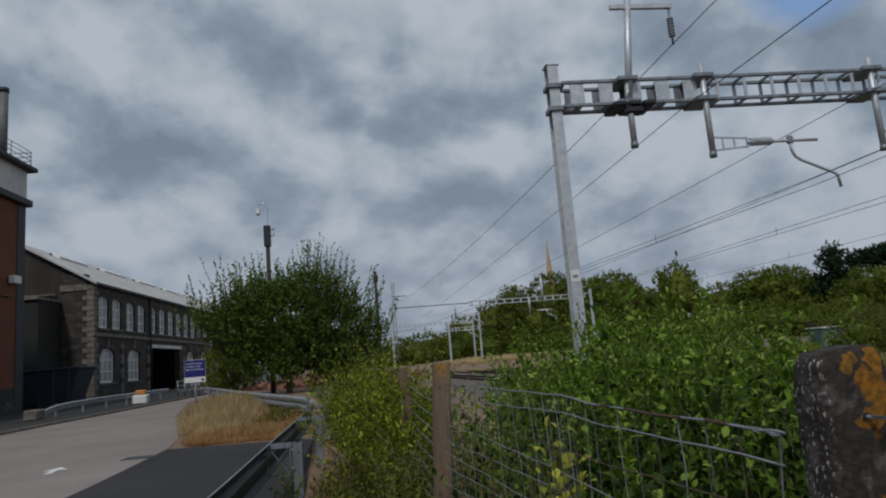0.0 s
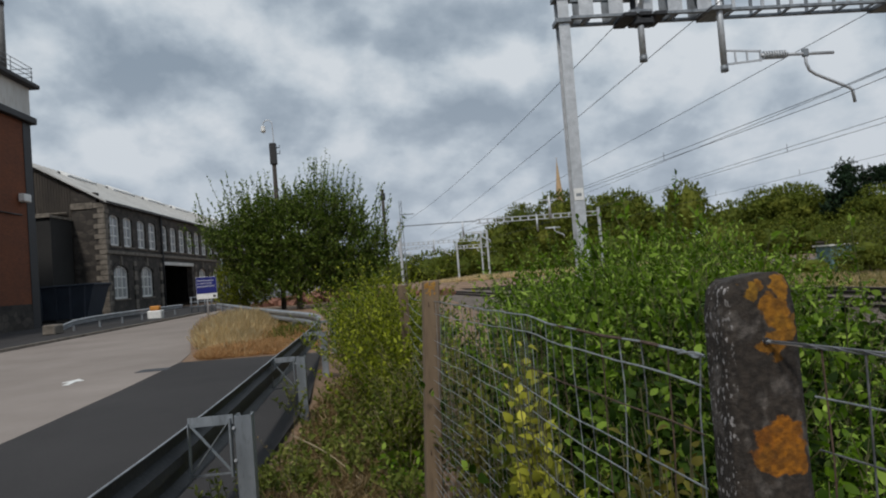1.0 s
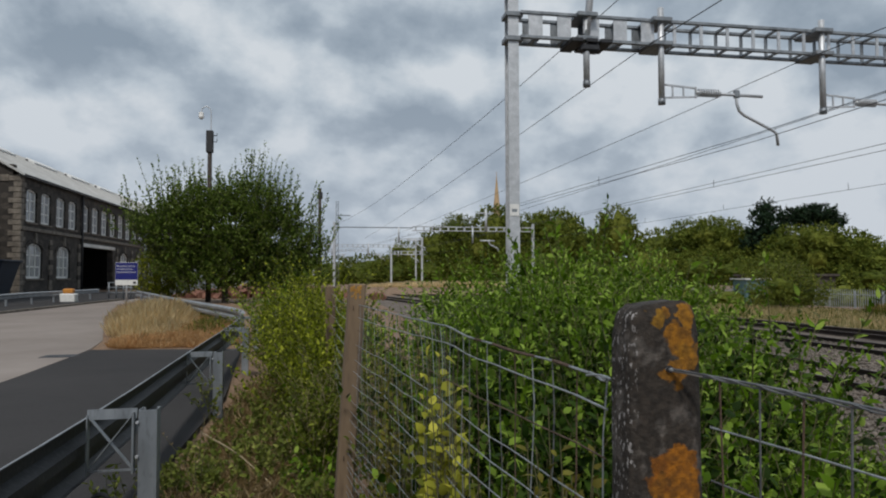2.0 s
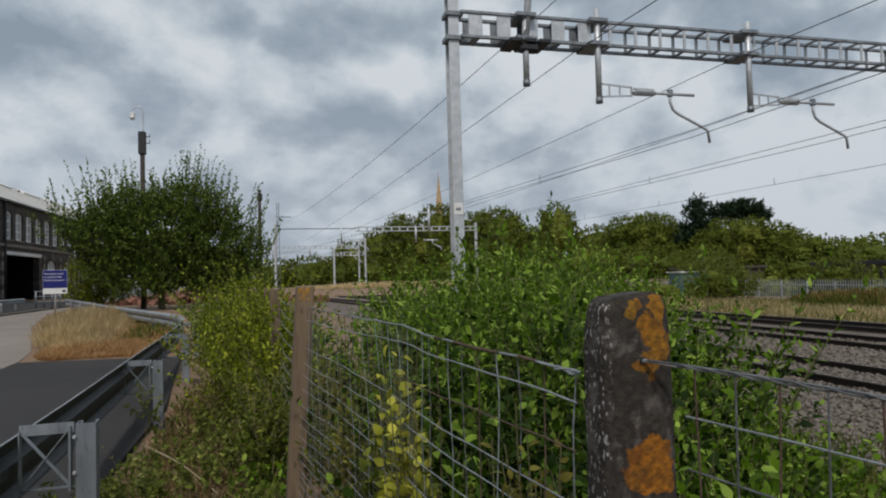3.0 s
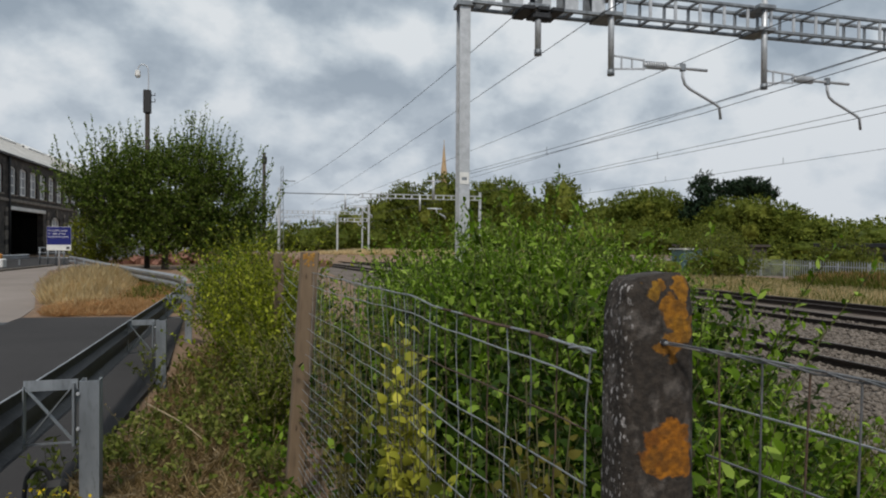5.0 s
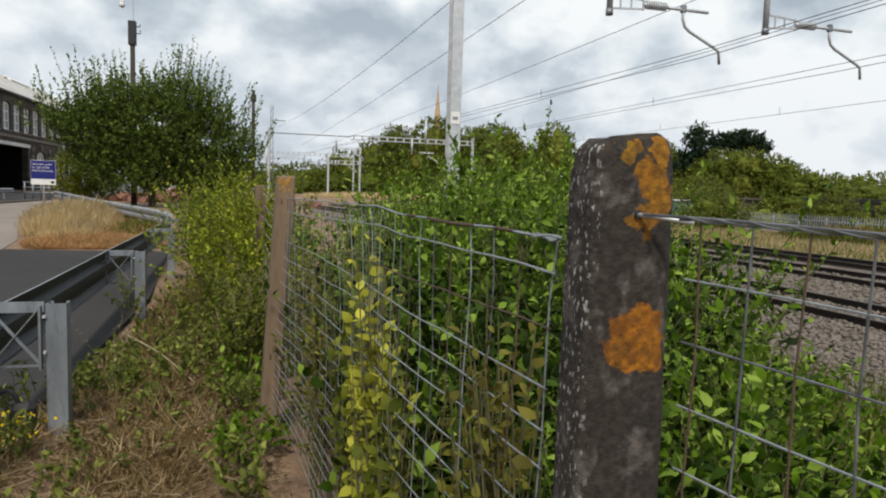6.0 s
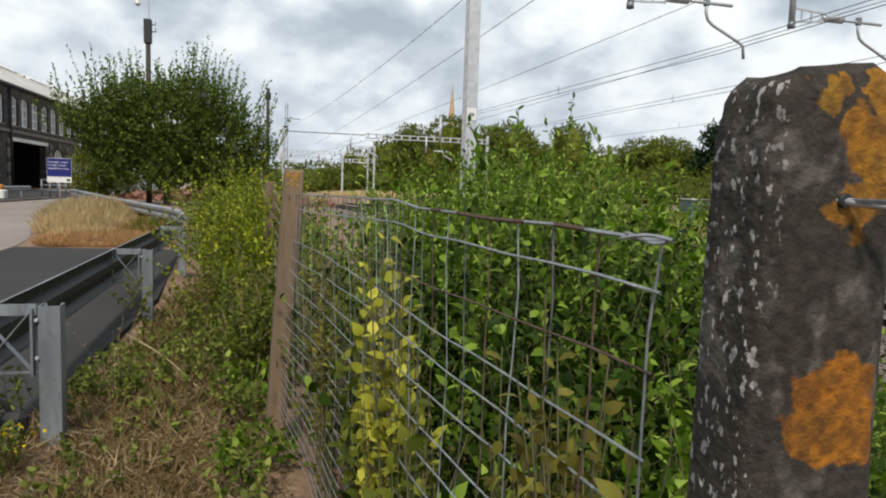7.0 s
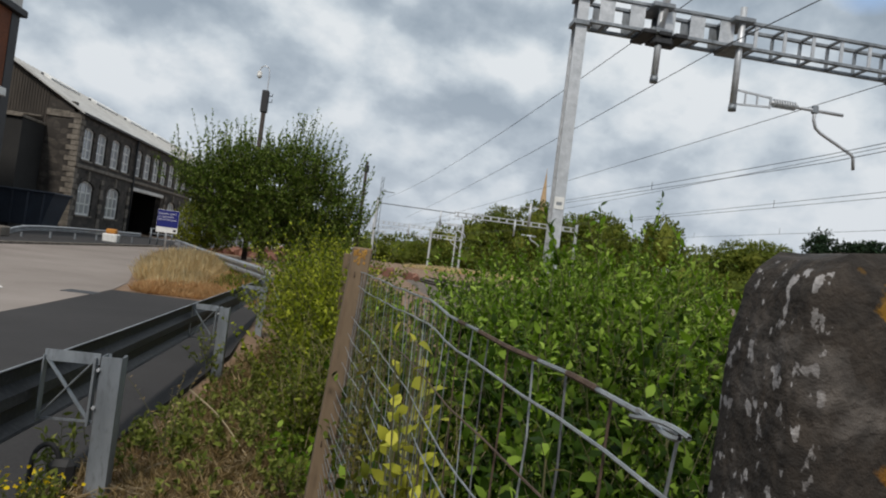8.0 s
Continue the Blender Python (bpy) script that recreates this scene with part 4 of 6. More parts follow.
for y in (63.9, 70.7, 82.6, 88.6):
    for i in range(11):
        part("pier_stone", B((WX - 0.05, y - (0.42 if i % 2 else 0.3), 0.44 * i), (WX + 0.1, y + (0.42 if i % 2 else 0.3), 0.44 * i + 0.41), 0.02), M_QUOIN if i % 3 else M_RUBBLE, works)
part("gate_lintel", B((WX - 0.1, 71.4, 4.6), (WX + 0.12, 81.6, 4.95), 0.02), M_PANEL, works, "pale steel lintel over the works entrance")
for y in (71.15, 97.0):
    part("downpipe", T([(WX + 0.16, y, 0), (WX + 0.16, y, EAVE)], 0.11), M_BLACK, works)
part("gutter", B((WX - 0.1, WY0 - 0.3, EAVE - 0.12), (WX + 0.36, WY1, EAVE + 0.10), 0.04), M_BLACK, works)
# gable: stone return, ribbed cladding above and beyond
part("return_wall", B((WX - 2.6, WY0, 0), (WX - WT, WY0 + 0.6, 10.6)), M_RUBBLE, works)
part("return_cap", B((WX - 2.7, WY0 - 0.1, 9.2), (WX - 0.9, WY0 - 0.005, 9.75), 0.04), M_QUOIN, works)
RIDGE_X, RIDGE_Z = WX - 6.2, EAVE + 3.75
gable = bmesh.new()
slab_pts = [(WX - 0.7, EAVE), (RIDGE_X, RIDGE_Z), (RIDGE_X - 6.2, EAVE), (RIDGE_X - 6.2, 0), (WX - 2.6, 0), (WX - 2.6, EAVE)]
f0 = [gable.verts.new((x, WY0 + 0.12, z)) for x, z in slab_pts]
f1 = [gable.verts.new((x, WY0 + 0.3, z)) for x, z in slab_pts]
gable.faces.new(f0)
gable.faces.new(f1[::-1])
for i in range(6):
    gable.faces.new((f0[i], f1[i], f1[(i + 1) % 6], f0[(i + 1) % 6]))
bmesh.ops.recalc_face_normals(gable, faces=gable.faces)
part("gable_cladding", gable, M_CLAD, works, "dark stained ribbed cladding")
for i in range(42):
    x = WX - 2.8 - 0.22 * i
    part("cladding_rib", B((x - 0.05, WY0 + 0.06, 0.2), (x + 0.05, WY0 + 0.13, min(EAVE + (WX - x) * 3.75 / 6.2, RIDGE_Z + (x - RIDGE_X) * 3.75 / 6.2) - 0.1)), M_CLAD, works)
part("gable_rail", T([(WX - 3, WY0 - 0.1, 9.0), (WX - 9, WY0 - 0.1, 9.0)], 0.09), M_QUOIN, works)
part("lean_to", B((WX - 13, WY0 - 3.5, 0), (WX - 2.7, WY0 - 0.02, 8.3)), noise_mat("soot black sheeting", (0.012, 0.012, 0.012), (0.028, 0.027, 0.026), scale=0.5, fine=6, rough=0.9), works, "soot black lean-to against the gable")
part("lean_to_roof", B((WX - 13.2, WY0 - 3.7, 8.3), (WX - 2.6, WY0 - 0.02, 8.5), 0.02), M_QUOIN, works)
roof = bmesh.new()
for (xa, za), (xb, zb) in (((WX + 0.35, EAVE - 0.1), (RIDGE_X, RIDGE_Z)), ((RIDGE_X, RIDGE_Z), (RIDGE_X - 6.4, EAVE - 0.1))):
    v = [roof.verts.new(p) for p in ((xa, WY0 - 0.35, za), (xa, WY1, za), (xb, WY1, zb), (xb, WY0 - 0.35, zb), (xa, WY0 - 0.35, za + 0.16), (xa, WY1, za + 0.16), (xb, WY1, zb + 0.16), (xb, WY0 - 0.35, zb + 0.16))]
    for q in ((3, 2, 1, 0), (4, 5, 6, 7), (0, 1, 5, 4), (2, 3, 7, 6), (0, 4, 7, 3), (1, 2, 6, 5)):
        roof.faces.new([v[k] for k in q])
bmesh.ops.recalc_face_normals(roof, faces=roof.faces)
roof = part("roof", roof, M_ROOF, works, "pale grey sheet roof")
slope = Vector((-6.2, 0, 3.75)).normalized()
for i in range(90):
    y = WY0 - 0.2 + 0.8 * i
    if y < WY1:
        part("seam", beam(bmesh.new(), (WX + 0.3, y, EAVE + 0.08), (RIDGE_X, y, RIDGE_Z + 0.18), 0.05, 0.06), M_ROOF, roof)
for i in range(7):
    c = Vector((WX, 0, EAVE)) + slope * 6.1 + Vector((0, 65.4 + 9.8 * i, 0.30))
    sky_l = mesh_part("skylight", None, works)
    sky_l["label"] = "raised pale rooflight"
    m = Matrix.Translation(c) @ slope.to_track_quat("X", "Z").to_matrix().to_4x4()
    bm = B((-0.45, -2.9, -0.4), (0.5, 2.9, 0.10), 0.03)
    bmesh.ops.transform(bm, matrix=m, verts=bm.verts)
    part("upstand", bm, M_WHITE, sky_l)
    bm = B((-0.25, -2.93, -0.2), (0.3, -2.85, 0.04))
    bmesh.ops.transform(bm, matrix=m, verts=bm.verts)
    part("louvre", bm, M_BLACK, sky_l)
    part("vent_pipe", T([c + Vector((0.2, -4.2, -0.9)), c + Vector((0.2, -4.2, -0.05))], 0.13), M_BLACK, works)

# skip beside the gable
sk = thing("skip", -25.7, 52.4, 0.02, "dark blue steel skip standing by the gable", "skip")
bm = bmesh.new()
v0 = [bm.verts.new(p) for p in ((-2.6, -1.2, 0.25), (2.6, -1.2, 0.25), (2.6, 1.2, 0.25), (-2.6, 1.2, 0.25), (-3.3, -1.4, 2.7), (3.3, -1.4, 2.7), (3.3, 1.4, 2.7), (-3.3, 1.4, 2.7))]
for q in ((3, 2, 1, 0), (4, 5, 6, 7), (0, 1, 5, 4), (1, 2, 6, 5), (2, 3, 7, 6), (3, 0, 4, 7)):
    bm.faces.new([v0[k] for k in q])
part("body", bm, M_SKIP, sk)
for i in range(6):
    part("rib", beam(bmesh.new(), (-2.5 + i, -1.26, 0.25), (-2.7 + 1.08 * i, -1.46, 2.6), 0.14, 0.1), M_SKIP, sk)
part("rim", B((-3.4, -1.5, 2.62), (3.4, 1.5, 2.78), 0.04), M_SKIP, sk)
for x in (-2, 2):
    part("skid", B((x - 0.15, -1.2, 0), (x + 0.15, 1.2, 0.26)), M_BLACK, sk)

# ---------------------------------------------------------------- brick tower block beside the yard
BX, BY0, BY1 = -23.2, 18.0, 45.0
tower = thing("brick_building", 0, 0, 0, "tall orange brick building with a white parapet band", "building")
part("wall", B((BX - 15, BY0, 1.6), (BX, BY1 - 0.9, 13.3)), M_BRICK, tower, "orange red brick wall")
part("plinth", B((BX - 15, BY0, 0.0), (BX + 0.03, BY1 - 0.9, 1.6)), M_RUBBLE, tower, "dark stained plinth")
part("corner_column", B((BX - 15, BY1 - 0.9, 0), (BX + 0.04, BY1, 13.3)), M_BLACK, tower, "black steel corner column")
part("lower_ledge", B((BX - 15, BY0, 13.3), (BX + 0.35, BY1 + 0.3, 13.75), 0.05), M_BLACK, tower)
part("parapet", B((BX - 15, BY0, 13.75), (BX + 0.05, BY1 + 0.05, 15.7)), M_PANEL, tower, "stained white parapet panel")
part("upper_ledge", B((BX - 15, BY0, 15.7), (BX + 0.55, BY1 + 0.5, 16.0), 0.05), M_BLACK, tower)
for i in range(9):
    part("cable_run", T([(BX + 0.06, 20 + 2.6 * i, 7.2), (BX + 0.06, 22.6 + 2.6 * i, 7.2)], 0.05, 6), M_BLACK, tower)
wl = mesh_part("wall_lamp", None, tower)
wl["label"] = "white wall lamp on a bracket"
part("housing", B((BX + 0.1, 43.0, 8.0), (BX + 0.5, 43.8, 8.5), 0.05), M_WHITE, wl)
part("bracket", T([(BX, 43.4, 8.0), (BX + 0.3, 43.4, 8.0)], 0.05, 6), M_BLACK, wl)
chim = mesh_part("flue", None, tower)
part("pipe", T([(-23.95, 43.6, 16), (-23.95, 43.6, 20.9)], 0.27, 16), noise_mat("grey flue metal", (0.10, 0.10, 0.10), (0.18, 0.175, 0.17), scale=2, fine=20, rough=0.6), chim, "grey metal flue")
part("collar", T([(-23.95, 43.6, 20.7), (-23.95, 43.6, 21.0)], 0.31, 16), M_BLACK, chim)
rl = mesh_part("roof_railing", None, tower)
for y in (38, 40.4, 42.8, 45.2):
    part("post", T([(BX + 0.2, y, 16), (BX + 0.2, y, 17.1)], 0.03, 6), M_GALV_OLD_SHADED, rl)
for z in (16.5, 16.8, 17.1):
    part("bar", T([(BX + 0.2, 36, z), (BX + 0.2, 45.3, z)], 0.025, 6), M_GALV_OLD_SHADED, rl)
    part("bar", T([(BX + 0.2, 45.3, z), (BX - 6, 45.3, z)], 0.025, 6), M_GALV_OLD_SHADED, rl)
hut = thing("store_hut", -9.2, 62, 0, "small grey shed with a white door", "shed")
part("body", B((-5, -2, 0), (2.2, 2, 2.9)), noise_mat("grey shed sheet", (0.16, 0.18, 0.20), (0.25, 0.28, 0.30), scale=0.6, fine=8, rough=0.7), hut)
part("roof", B((-5.2, -2.3, 2.9), (2.4, 2.3, 3.15), 0.03), M_CLAD, hut)
part("door", B((0.2, -2.06, 0), (2.0, -2.0, 2.4)), M_PANEL, hut, "white door")

# ---------------------------------------------------------------- lineside poles
cc = thing("camera_mast", -7.47, 44, -0.46, "dark timber pole with a white dome security camera", "camera mast")
part("pole", T([(0, 0, 0), (0, 0, 11.0)], 0.17, 10, 0.13), M_DARKPOLE, cc)
part("cabinet", B((-0.22, -0.2, 9.90), (0.2, 0.2, 11.30), 0.03), M_BLACK, cc, "black equipment box")
part("swan_neck", T(smooth_path([(0.05, 0, 11.00), (0.05, 0, 12.40), (-0.05, 0, 12.75), (-0.28, 0, 12.85), (-0.50, 0, 12.70), (-0.55, 0, 12.45)], 5), 0.035, 8), M_GALV, cc)
bm = bmesh.new()
bmesh.ops.create_uvsphere(bm, u_segments=14, v_segments=9, radius=0.17, matrix=Matrix.Translation((-0.55, 0, 12.18)))
box(bm, (-0.68, -0.13, 12.20), (-0.42, 0.13, 12.46), 0.03)
part("dome", bm, M_WHITE, cc, "white dome camera")
part("step_iron", T([(0.1, 0, 10.60), (0.42, 0, 10.60), (0.42, 0, 10.80)], 0.03, 6), M_BLACK, cc)
part("step_iron", T([(0.1, 0, 11.00), (0.42, 0, 11.00), (0.42, 0, 11.15)], 0.03, 6), M_BLACK, cc)
up = thing("utility_pole", -0.66, 50, -0.2, "slim dark timber pole beside the line", "utility pole")
part("pole", T([(0, 0, 0), (0, 0, 8.3)], 0.15, 10, 0.11), M_DARKPOLE, up)
part("cap", B((-0.16, -0.16, 7.5), (0.2, 0.16, 8.0), 0.03), M_BLACK, up)
lamp = thing("street_lamp", -13.3, 52.0, 0, "slim grey lamp column by the works entrance", "lamp column")
part("column", T([(0, 0, 0), (0, 0, 5.2)], 0.08, 10, 0.05), M_GALV_OLD_SHADED, lamp)
part("head", B((-0.12, -0.5, 5.15), (0.12, 0.12, 5.3), 0.03), M_GALV_OLD_SHADED, lamp)
lat = thing("lattice_mast", 0.75, 62, 0, "thin grey lattice mast with a camera arm", "lattice mast")
for a, b in ((-0.15, -0.15), (0.15, -0.15), (0.15, 0.15), (-0.15, 0.15)):
    part("leg", T([(a, b, 0), (a * 0.6, b * 0.6, 8.5)], 0.03, 6), M_GALV_OLD_SHADED, lat)
for i in range(14):
    part("lacing", T([(-0.14, -0.14, 0.6 * i), (0.14, -0.14, 0.6 * i + 0.6)], 0.018, 5), M_GALV_OLD_SHADED, lat)
part("arm", T([(-0.1, 0, 7.2), (1.2, 0, 7.2)], 0.04, 6), M_GALV_OLD_SHADED, lat)
rw = thing("rubble_heap", -4.5, 52, 0, "low heap of rust red rubble under the tree", "rubble heap")
bm = bmesh.new()
rng = random.Random(9)
for k in range(220):
    p = (rng.gauss(0, 3.4), rng.gauss(0, 1.0), 0.0)
    hz = 0.9 * math.exp(-(p[0] / 5) ** 2 - (p[1] / 1.6) ** 2)
    bmesh.ops.create_cube(bm, size=rng.uniform(0.25, 0.6), matrix=pose(p[0], p[1], hz * rng.uniform(0.4, 1), rng.uniform(0, 90), rng.uniform(0, 90), rng.uniform(0, 90)))
tagged(part("rubble", bm, M_TERRA, rw), kind="stuff")

# ---------------------------------------------------------------- railway
RAIL_Z = -0.40


def bend_x(y):
    """How far the railway has curved away to the side at y."""
    return -0.00146 * max(y - 5, 0) ** 2


TRACK_YS = [-40, -10, 5] + [5 + 7.5 * i for i in range(1, 20)]
bal = bmesh.new()
sweep(bal, [(-9.3, -0.40), (-7.9, 0.0), (8.2, 0.0), (9.2, -0.40)], [(13.2 + bend_x(y), y, -0.56) for y in TRACK_YS])
solo("ballast", bal, M_BALLAST, "grey brown ballast bed of the railway", "ballast", "structure")


def track(x, label):
    ob = thing("railway_track", x, 0, RAIL_Z, label, "railway track", "railway tracks")
    prof = [(-0.07, -0.155), (0.07, -0.155), (0.07, -0.145), (0.012, -0.125), (0.010, -0.045), (0.035, -0.03), (0.035, 0.0), (-0.035, 0.0), (-0.035, -0.03), (-0.010, -0.045), (-0.012, -0.125), (-0.07, -0.145)]
    line = [(bend_x(y), y, 0) for y in TRACK_YS]
    for s in (-0.7525, 0.7525):
        r = part("rail", sweep(bmesh.new(), [(a + s, u) for a, u in prof], line), M_RAIL, ob)
        part("rail_head", sweep(bmesh.new(), [(s - 0.026, 0.0005), (s + 0.026, 0.0005), (s + 0.026, 0.003), (s - 0.026, 0.003)], line), M_RAILHEAD, r, "worn bright running surface")
    me = None
    for i in range(110):
        if me is None:
            o = part("sleeper", B((-1.25, -0.125, -0.33), (1.25, 0.125, -0.170), 0.015), M_SLEEPER, ob)
            me = o.data
        else:
            o = mesh_part("sleeper", me, ob)
        y = -4 + 0.65 * i
        o.location = (bend_x(y), y, 0)
        o.rotation_euler = (0, 0, 0.0029 * max(y - 5, 0))
    return ob


track(10.3, "rusty running rails on pale sleepers")
track(15.05, "rusty running rails on pale sleepers")
track(18.75, "rusty siding rails on pale sleepers in grass")

rngn = np.random.default_rng(5)
n = 40000
py = 3 + 22 * rngn.uniform(0, 1, n) ** 1.3
px = rngn.uniform(4.9, 16.5, n) - 0.00146 * np.maximum(py - 5, 0) ** 2
ico = bmesh.new()
bmesh.ops.create_icosphere(ico, subdivisions=1, radius=1.0)
ico.verts.ensure_lookup_table()
tet = np.array([v.co[:] for v in ico.verts])
tf = np.array([[v.index for v in f.verts] for f in ico.faces])
ico.free()
R = rngn.uniform(0.022, 0.055, n)
V = tet[None] * (R[:, None, None] * rngn.uniform(0.6, 1.25, (n, len(tet), 1))) * np.array([1, 1, 0.75])
V += np.stack([px, py, np.full(n, -0.555) + rngn.uniform(0, 0.03, n)], 1)[:, None, :]
F = (np.arange(n)[:, None, None] * len(tet) + tf[None]).reshape(-1, 3)
tagged(new("ballast_stones", np_mesh("ballast_stones", V.reshape(-1, 3), F, M_STONE_BIT)), "loose broken ballast stones", "ballast", kind="stuff")

# overhead line gantries: mast at the near end, ladder boom across the tracks


def gantry(x, y, span, top, droppers, label, mast=0.15, near=True, right_mast=False, masts=None):
    ob = thing("overhead_line_gantry", x, y, 0, label, "gantry", "overhead line gantries")
    lo, hi = (top - 0.96, top - 0.45) if near else (top - 0.80, top - 0.40)
    ends = masts or ((0.0, span) if right_mast else (0.0,))
    for ex in ends:
        bm = bmesh.new()
        for s in (-1, 1):
            box(bm, (ex - 0.112, s * 0.13 - 0.012, -0.7), (ex + 0.112, s * 0.13 + 0.012, top))
        box(bm, (ex - 0.010, -0.12, -0.7), (ex + 0.010, 0.12, top))
        part("mast", bm, M_GALV, ob, "galvanised steel mast")
    if near:
        part("mast_cap", B((-0.15, -0.16, top), (0.15, 0.16, top + 0.012)), M_GALV, ob)
        for z in (lo, hi):
            part("clamp", B((-0.17, -0.19, z - 0.07), (0.20, 0.19, z + 0.03), 0.01), M_GALV_OLD_SHADED, ob)
        part("number_plate", B((-0.1, -0.155, 2.78), (0.09, -0.147, 3.02)), M_WHITE, ob, "small white plate")
        part("plate_bar", B((-0.06, -0.159, 2.86), (0.05, -0.156, 2.92)), M_GALV_OLD_SHADED, ob)
    for s in (-0.22, 0.22):
        for z in (lo, hi):
            part("chord", B((0.13, s - 0.04, z - 0.032), (span, s + 0.04, z + 0.032), 0.006 if near else 0), M_GALV_OLD_SHADED if near else M_GALV, ob)
    step = 0.62 if near else 0.85
    k = 0
    while 0.45 + step * k < span:
        cx = 0.45 + step * k
        wide = 0.15 if (near and cx < 3.2) else 0.035 if near else 0.09
        for s in ((-0.22, 0.22) if near else (-0.22,)):
            # Front plates bright, rear ones in darker steel as shade within the boom.
            part("batten", B((cx - wide, s - 0.012, lo + 0.028), (cx + wide, s + 0.012, hi - 0.028)), M_GALV if s < 0 else M_GALV_OLD_SHADED, ob)
        if near and cx < 3.2:
            # Darker steel here paints the shaded cross face of each bay.
            part("diaphragm", B((cx + wide - 0.012, -0.207, lo + 0.028), (cx + wide - 0.002, 0.207, hi - 0.028)), M_GALV_OLD_SHADED, ob)
        if near:
            part("cross_batten", B((cx - 0.03, -0.2, lo - 0.02), (cx + 0.03, 0.2, lo + 0.02)), M_GALV_OLD_SHADED, ob)
            part("cross_batten", B((cx - 0.03, -0.2, hi - 0.02), (cx + 0.03, 0.2, hi + 0.02)), M_GALV_OLD_SHADED, ob)
        k += 1
    for dx, bottom, peak, arm in droppers:
        dr = mesh_part("drop_post", None, ob)
        part("tube", T([(dx, -0.30, bottom), (dx, -0.30, peak)], 0.066 if near else 0.09, 12 if near else 6), M_GALV, dr)
        if near:
            for z in (lo, hi):
                part("saddle", B((dx - 0.22, -0.42, z - 0.06), (dx + 0.22, 0.30, z + 0.03), 0.01), M_GALV_OLD_SHADED, dr)
            part("foot_cap", T([(dx, -0.30, bottom - 0.02), (dx, -0.30, bottom + 0.10)], 0.078, 12), M_GALV_OLD_SHADED, dr)
        if arm:
            ca = mesh_part("cantilever", None, ob)
            z = bottom + 0.27
            if near:
                for dz in (-0.14, 0.14):
                    part("frame_bar", beam(bmesh.new(), (dx + 0.08, -0.30, z + dz), (dx + 0.80, -0.30, z + dz * 0.65), 0.035, 0.035), M_GALV, ca)
                for q in (0.25, 0.50, 0.78):
                    part("frame_rung", beam(bmesh.new(), (dx + q, -0.30, z - 0.12), (dx + q, -0.30, z + 0.12), 0.03, 0.03), M_GALV, ca)
                ins = bmesh.new()
                for q in range(9):
                    tube(ins, [(dx + 0.84 + 0.055 * q, -0.30, z), (dx + 0.865 + 0.055 * q, -0.30, z)], 0.088, 10)
                tube(ins, [(dx + 0.78, -0.30, z), (dx + 1.36, -0.30, z)], 0.045, 8)
                part("insulator", ins, M_GALV, ca, "grey ribbed insulator")
            part("steady_tube", T([(dx + 0.8, -0.30, z), (dx + 2.35, -0.30, z - 0.02)], 0.035 if near else 0.07, 8), M_GALV, ca)
            part("drop_bracket", T([(dx + 1.74, -0.30, z + 0.10), (dx + 1.74, -0.30, z - 0.20), (dx + 1.80, -0.30, z - 0.36), (dx + 1.92, -0.30, z - 0.45), (dx + 2.60, -0.30, z - 0.76), (dx + 2.68, -0.30, z - 0.82), (dx + 2.71, -0.30, z - 1.08)], 0.032 if near else 0.07, 8), M_GALV, ca)
            part("hinge", B((dx + 1.68, -0.35, z - 0.08), (dx + 1.80, -0.25, z + 0.09), 0.02), M_GALV_OLD_SHADED, ca)
    return ob


GY = 13.3
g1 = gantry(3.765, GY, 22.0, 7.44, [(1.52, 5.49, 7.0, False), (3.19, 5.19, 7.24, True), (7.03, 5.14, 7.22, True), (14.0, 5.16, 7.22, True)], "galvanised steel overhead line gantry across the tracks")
bp = mesh_part("feeder_post", None, g1)
part("tube", T([(1.50, -0.30, 6.3), (1.78, -0.30, 8.95)], 0.075, 12), M_GALV, bp)
part("arm", beam(bmesh.new(), (1.35, -0.30, 8.62), (2.72, -0.30, 8.60), 0.09, 0.09), M_GALV, bp)
bm = bmesh.new()
for q in range(8):
    tube(bm, [(2.66, -0.30, 8.32 - 0.055 * q), (2.66, -0.30, 8.295 - 0.055 * q)], 0.07, 10)
tube(bm, [(2.66, -0.30, 8.6), (2.66, -0.30, 7.72)], 0.025, 6)
part("insulator", bm, M_GALV_OLD_SHADED, bp, "grey ribbed insulator string")
for bx in (1.28, 1.60, 1.92):
    part("clamp_plate", B((bx - 0.13, -0.44, 6.37), (bx + 0.13, 0.28, 6.46), 0.015), M_BEAM, g1)
part("clamp_wedge", B((1.38, -0.40, 6.19), (1.80, -0.16, 6.38), 0.05), M_BEAM, g1, "dark steel clamp under the boom")
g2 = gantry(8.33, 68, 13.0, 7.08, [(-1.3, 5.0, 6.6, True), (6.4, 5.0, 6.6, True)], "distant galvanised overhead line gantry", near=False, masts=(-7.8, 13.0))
part("head_span", beam(bmesh.new(), (-7.8, 0, 6.55), (0.2, 0, 6.55), 0.09, 0.10), M_GALV_OLD_SHADED, g2, "thin steel head span")
part("feeder_post", T([(16.15, 67.7, 6.2), (16.15, 67.7, 8.6)], 0.13, 6), M_GALV, g_far := thing("feeder_bracket", 0, 0, 0, "short steel post above the distant gantry", "post"))
part("arm", B((15.45, 67.6, 8.1), (16.95, 67.8, 8.22)), M_GALV, g_far)
g3 = gantry(8.13, 88, 4.1, 5.3, [(0.9, 4.2, 4.9, True)], "far galvanised overhead line portal", near=False, right_mast=True)
part("mast_head", B((3.97, -0.13, 5.3), (4.23, 0.13, 6.77)), M_GALV, g3)
part("head_arm", beam(bmesh.new(), (4.1, 0, 6.6), (1.5, 0, 6.55), 0.12, 0.12), M_GALV, g3)
